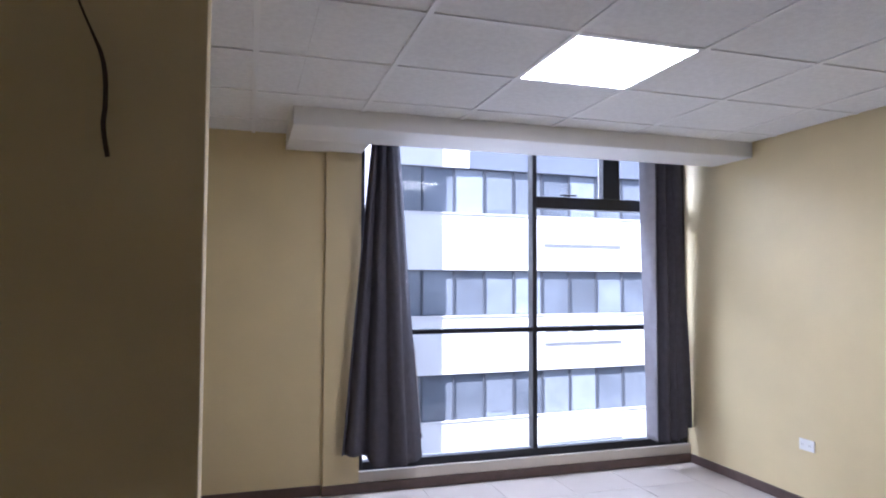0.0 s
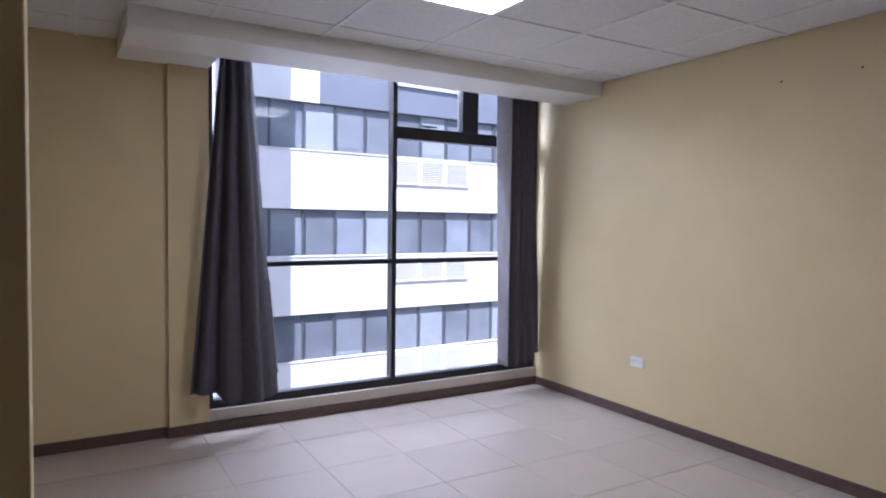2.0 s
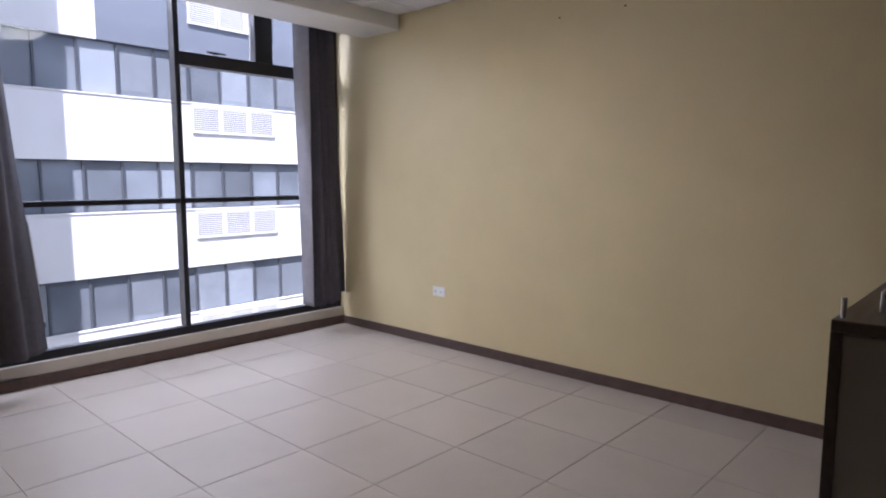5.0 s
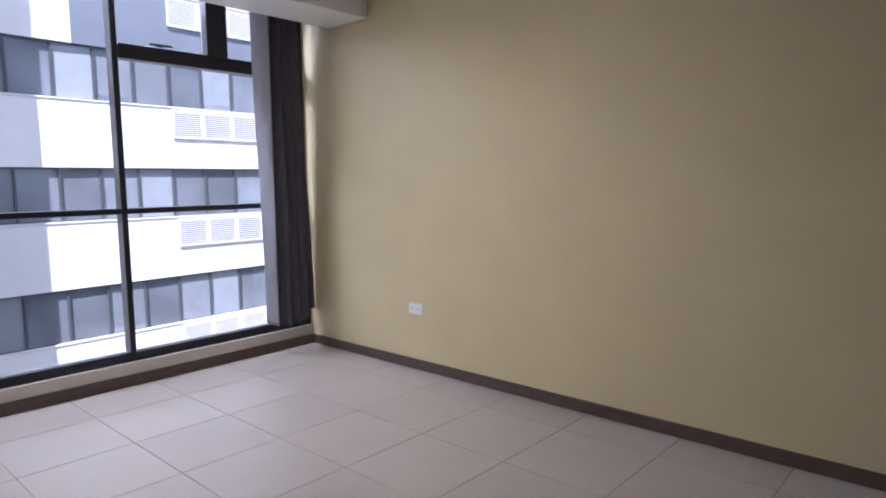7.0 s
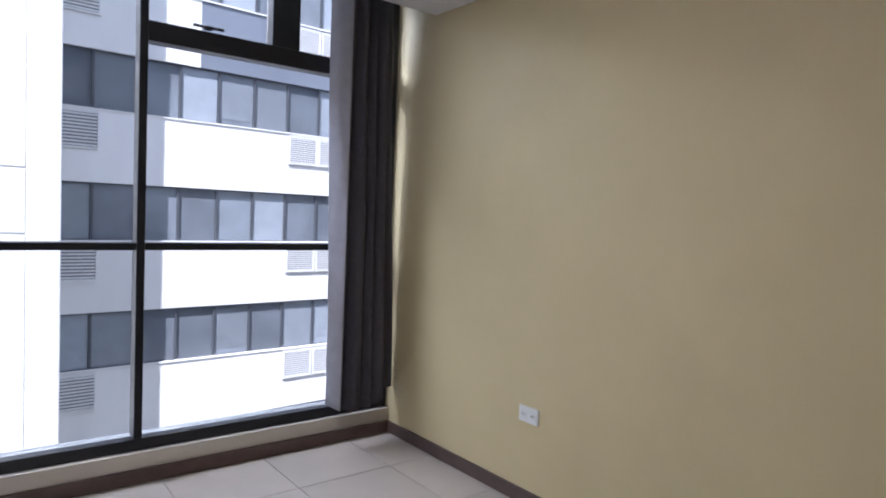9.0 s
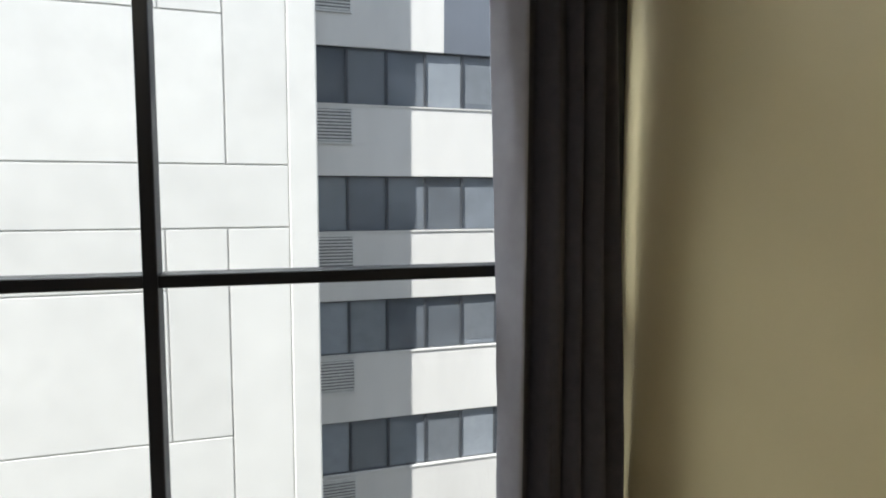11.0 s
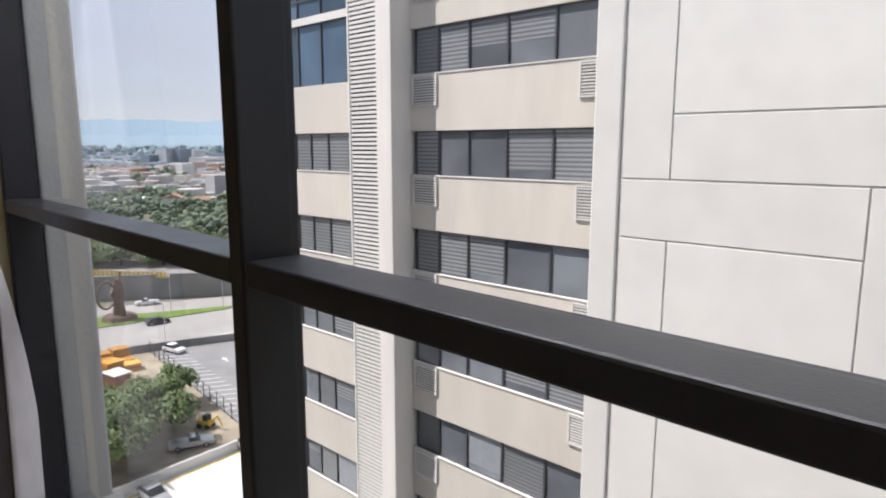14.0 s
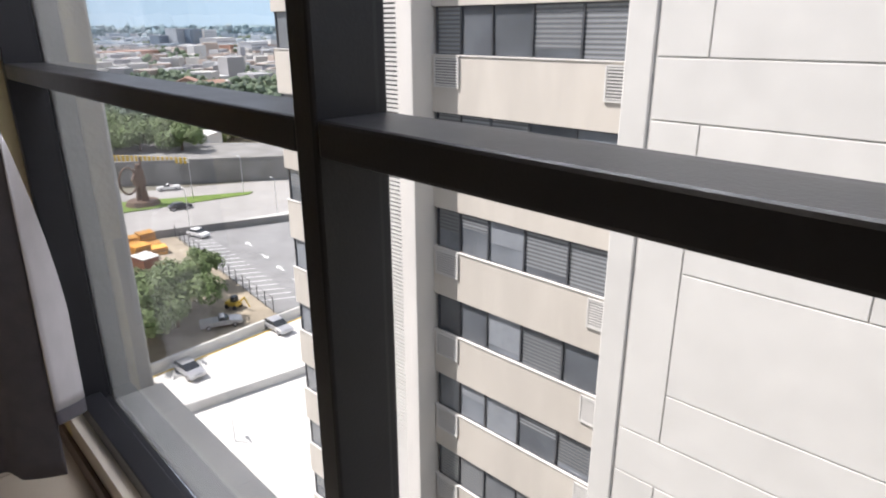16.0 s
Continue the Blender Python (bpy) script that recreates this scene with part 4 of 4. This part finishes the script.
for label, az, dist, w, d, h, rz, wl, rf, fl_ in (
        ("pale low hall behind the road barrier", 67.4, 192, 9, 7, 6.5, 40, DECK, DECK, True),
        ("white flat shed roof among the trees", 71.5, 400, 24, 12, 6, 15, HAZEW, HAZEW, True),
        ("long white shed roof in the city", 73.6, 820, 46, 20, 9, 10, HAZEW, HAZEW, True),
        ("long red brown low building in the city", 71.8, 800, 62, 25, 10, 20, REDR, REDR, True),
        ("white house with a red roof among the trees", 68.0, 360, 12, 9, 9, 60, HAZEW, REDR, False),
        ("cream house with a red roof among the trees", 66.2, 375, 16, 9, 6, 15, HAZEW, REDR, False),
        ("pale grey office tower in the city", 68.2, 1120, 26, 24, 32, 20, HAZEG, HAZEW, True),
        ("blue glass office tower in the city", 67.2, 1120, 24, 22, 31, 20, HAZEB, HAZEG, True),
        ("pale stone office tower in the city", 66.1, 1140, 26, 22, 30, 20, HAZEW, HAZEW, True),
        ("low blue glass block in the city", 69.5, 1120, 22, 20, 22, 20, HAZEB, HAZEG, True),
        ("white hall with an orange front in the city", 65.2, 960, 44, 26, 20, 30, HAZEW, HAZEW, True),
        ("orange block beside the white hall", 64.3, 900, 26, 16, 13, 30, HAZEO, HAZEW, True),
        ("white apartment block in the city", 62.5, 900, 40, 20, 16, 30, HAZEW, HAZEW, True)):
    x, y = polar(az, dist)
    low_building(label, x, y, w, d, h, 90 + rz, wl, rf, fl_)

# the spread of the far city, too many to count
def islands(name, cols, rough=0.9):
    m = bpy.data.materials.new(name)
    m.use_nodes = True
    nt = m.node_tree
    b = nt.nodes["Principled BSDF"]
    b.inputs["Roughness"].default_value = rough
    g = nt.nodes.new("ShaderNodeNewGeometry")
    r = nt.nodes.new("ShaderNodeValToRGB")
    r.color_ramp.interpolation = "CONSTANT"
    while len(r.color_ramp.elements) < len(cols):
        r.color_ramp.elements.new(0.5)
    for i, (e, c) in enumerate(zip(r.color_ramp.elements, cols)):
        e.position = i / len(cols)
        e.color = (*c, 1)
    nt.links.new(g.outputs["Random Per Island"], r.inputs["Fac"])
    nt.links.new(r.outputs["Color"], b.inputs["Base Color"])
    return m


def far_city(name, r0, r1, n, seed, size, mat, label):
    rnd = random.Random(seed)
    vs, fs = [], []
    for _ in range(n):
        az = rnd.uniform(54, 92)
        d = r0 + (r1 - r0) * rnd.random() ** 0.8
        x, y = polar(az, d)
        w, l = rnd.uniform(0.5, 1.6) * size, rnd.uniform(0.5, 1.8) * size
        h = rnd.choice((3.2, 3.5, 6.5, 7, 10)) * (1.7 if rnd.random() < 0.06 else 1)
        a = rnd.uniform(0, 3.14)
        ca, sa = math.cos(a), math.sin(a)
        k = len(vs)
        for z in (GZ, GZ + h):
            for px, py in ((-w, -l), (w, -l), (w, l), (-w, l)):
                vs.append((x + (px * ca - py * sa) / 2, y + (px * sa + py * ca) / 2, z))
        fs += [(k, k + 1, k + 5, k + 4), (k + 1, k + 2, k + 6, k + 5), (k + 2, k + 3, k + 7, k + 6), (k + 3, k, k + 4, k + 7), (k + 4, k + 5, k + 6, k + 7)]
    me = bpy.data.meshes.new(name)
    me.from_pydata(vs, [], fs)
    me.materials.append(mat)
    tagged(new(name, me), label, "city", kind="stuff")


def far_trees(name, r0, r1, n, seed, size, mat, label, clumps=4, fine=1.0):
    rnd = random.Random(seed)
    base = bmesh.new()
    bmesh.ops.create_icosphere(base, subdivisions=1, radius=1)
    bv = [v.co.copy() for v in base.verts]
    bf = [[v.index for v in f.verts] for f in base.faces]
    base.free()
    vs, fs = [], []
    for _ in range(n):
        az = rnd.uniform(54, 92)
        d = r0 + (r1 - r0) * rnd.random() ** 0.7
        x, y = polar(az, d)
        s0 = size * rnd.uniform(0.5, 1.3)
        for _ in range(clumps):
            cx, cy, cz = x + rnd.uniform(-1, 1) * s0, y + rnd.uniform(-1, 1) * s0, GZ + s0 * rnd.uniform(0.5, 1.5)
            q = s0 * rnd.uniform(0.4, 0.8) * fine
            k = len(vs)
            vs += [(cx + v.x * q * rnd.uniform(0.7, 1.25), cy + v.y * q * rnd.uniform(0.7, 1.25), cz + v.z * q * rnd.uniform(0.6, 1.2)) for v in bv]
            fs += [[k + j for j in f] for f in bf]
    me = bpy.data.meshes.new(name)
    me.from_pydata(vs, [], fs)
    me.materials.append(mat)
    tagged(new(name, me), label, "trees", kind="stuff")


CITY1 = islands("city_walls_near", [(0.48, 0.47, 0.45), (0.40, 0.33, 0.29), (0.58, 0.59, 0.59), (0.33, 0.33, 0.34), (0.44, 0.37, 0.33), (0.52, 0.51, 0.49), (0.37, 0.38, 0.40)])
# Distance haze is painted into these wall colours as a blue tint.
CITY2 = islands("city_walls_hazed", [(0.46, 0.51, 0.55), (0.33, 0.38, 0.43), (0.60, 0.64, 0.67), (0.28, 0.34, 0.39), (0.40, 0.42, 0.44), (0.26, 0.33, 0.38), (0.37, 0.43, 0.48)])
# Both green sets carry painted haze: greyed here, bluer in the far one.
WOOD1 = islands("tree_greens_near", [(0.11, 0.15, 0.10), (0.13, 0.18, 0.11), (0.10, 0.135, 0.10), (0.15, 0.19, 0.12)])
WOOD2 = islands("tree_greens_hazed", [(0.22, 0.30, 0.32), (0.25, 0.33, 0.35), (0.21, 0.29, 0.32), (0.27, 0.34, 0.36)])
far_city("far_city_near", 380, 1100, 2200, 31, 9.5, CITY1, "dense low houses of the nearer city")
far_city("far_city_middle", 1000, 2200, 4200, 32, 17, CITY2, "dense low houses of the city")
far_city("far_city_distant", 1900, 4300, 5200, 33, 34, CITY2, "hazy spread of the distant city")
far_trees("far_woods_near", 225, 480, 430, 41, 5.0, WOOD1, "green tree belt behind the road", 26, 0.42)
far_trees("far_woods_middle", 480, 1900, 420, 42, 6, WOOD1, "trees scattered through the city", 8, 0.7)
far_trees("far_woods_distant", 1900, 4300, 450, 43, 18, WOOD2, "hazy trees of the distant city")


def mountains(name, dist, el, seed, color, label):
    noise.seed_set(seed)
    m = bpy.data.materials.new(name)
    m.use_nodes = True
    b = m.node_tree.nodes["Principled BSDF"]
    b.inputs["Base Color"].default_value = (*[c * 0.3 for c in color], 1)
    # Ridge glows in its haze colour, so the distance haze is painted on.
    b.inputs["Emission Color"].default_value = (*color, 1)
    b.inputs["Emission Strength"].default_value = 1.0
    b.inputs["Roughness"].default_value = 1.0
    bm = bmesh.new()
    prev = None
    for i in range(181):
        az = 40 + i * 70 / 180
        x, y = polar(az, dist)
        e = el + 0.5 * noise.noise((az * 0.16, seed, 0)) + 0.28 * noise.noise((az * 0.6, seed, 3)) + 0.08 * noise.noise((az * 2.2, seed, 5))
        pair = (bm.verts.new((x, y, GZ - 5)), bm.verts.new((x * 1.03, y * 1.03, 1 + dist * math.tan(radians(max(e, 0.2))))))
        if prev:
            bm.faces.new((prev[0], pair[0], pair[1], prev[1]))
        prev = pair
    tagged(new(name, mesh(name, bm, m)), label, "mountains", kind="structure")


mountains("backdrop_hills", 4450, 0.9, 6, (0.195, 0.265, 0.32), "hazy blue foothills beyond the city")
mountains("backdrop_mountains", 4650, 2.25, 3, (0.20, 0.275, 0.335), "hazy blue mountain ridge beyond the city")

# ---------------------------------------------------------------- floor tiles
T = 0.488
tile_me = {}
fl = bpy.data.objects["floor_slab"]
fl.name = "floor"
for i in range(-10, 1):
    for j in range(-14, 1):
        x0, x1 = -1.735 + (i + 3) * T, -1.735 + (i + 4) * T
        y0, y1 = -1.41 + (j + 2) * T, -1.41 + (j + 3) * T
        x0, x1, y0, y1 = max(x0, XL), min(x1, 0.0), max(y0, YB), min(y1, 0.02)
        if x1 - x0 < 0.02 or y1 - y0 < 0.02:
            continue
        key = (round(x1 - x0, 3), round(y1 - y0, 3))
        if key not in tile_me:
            bm = bmesh.new()
            w, h = key[0] / 2 - 0.0016, key[1] / 2 - 0.0016
            box(bm, -w, w, -h, h, -0.01, 0.0, bevel=0.0012)
            tile_me[key] = mesh("tile", bm, TILE)
        ob = new("tile", tile_me[key])
        ob.location = ((x0 + x1) / 2, (y0 + y1) / 2, 0)
        ob.parent = fl
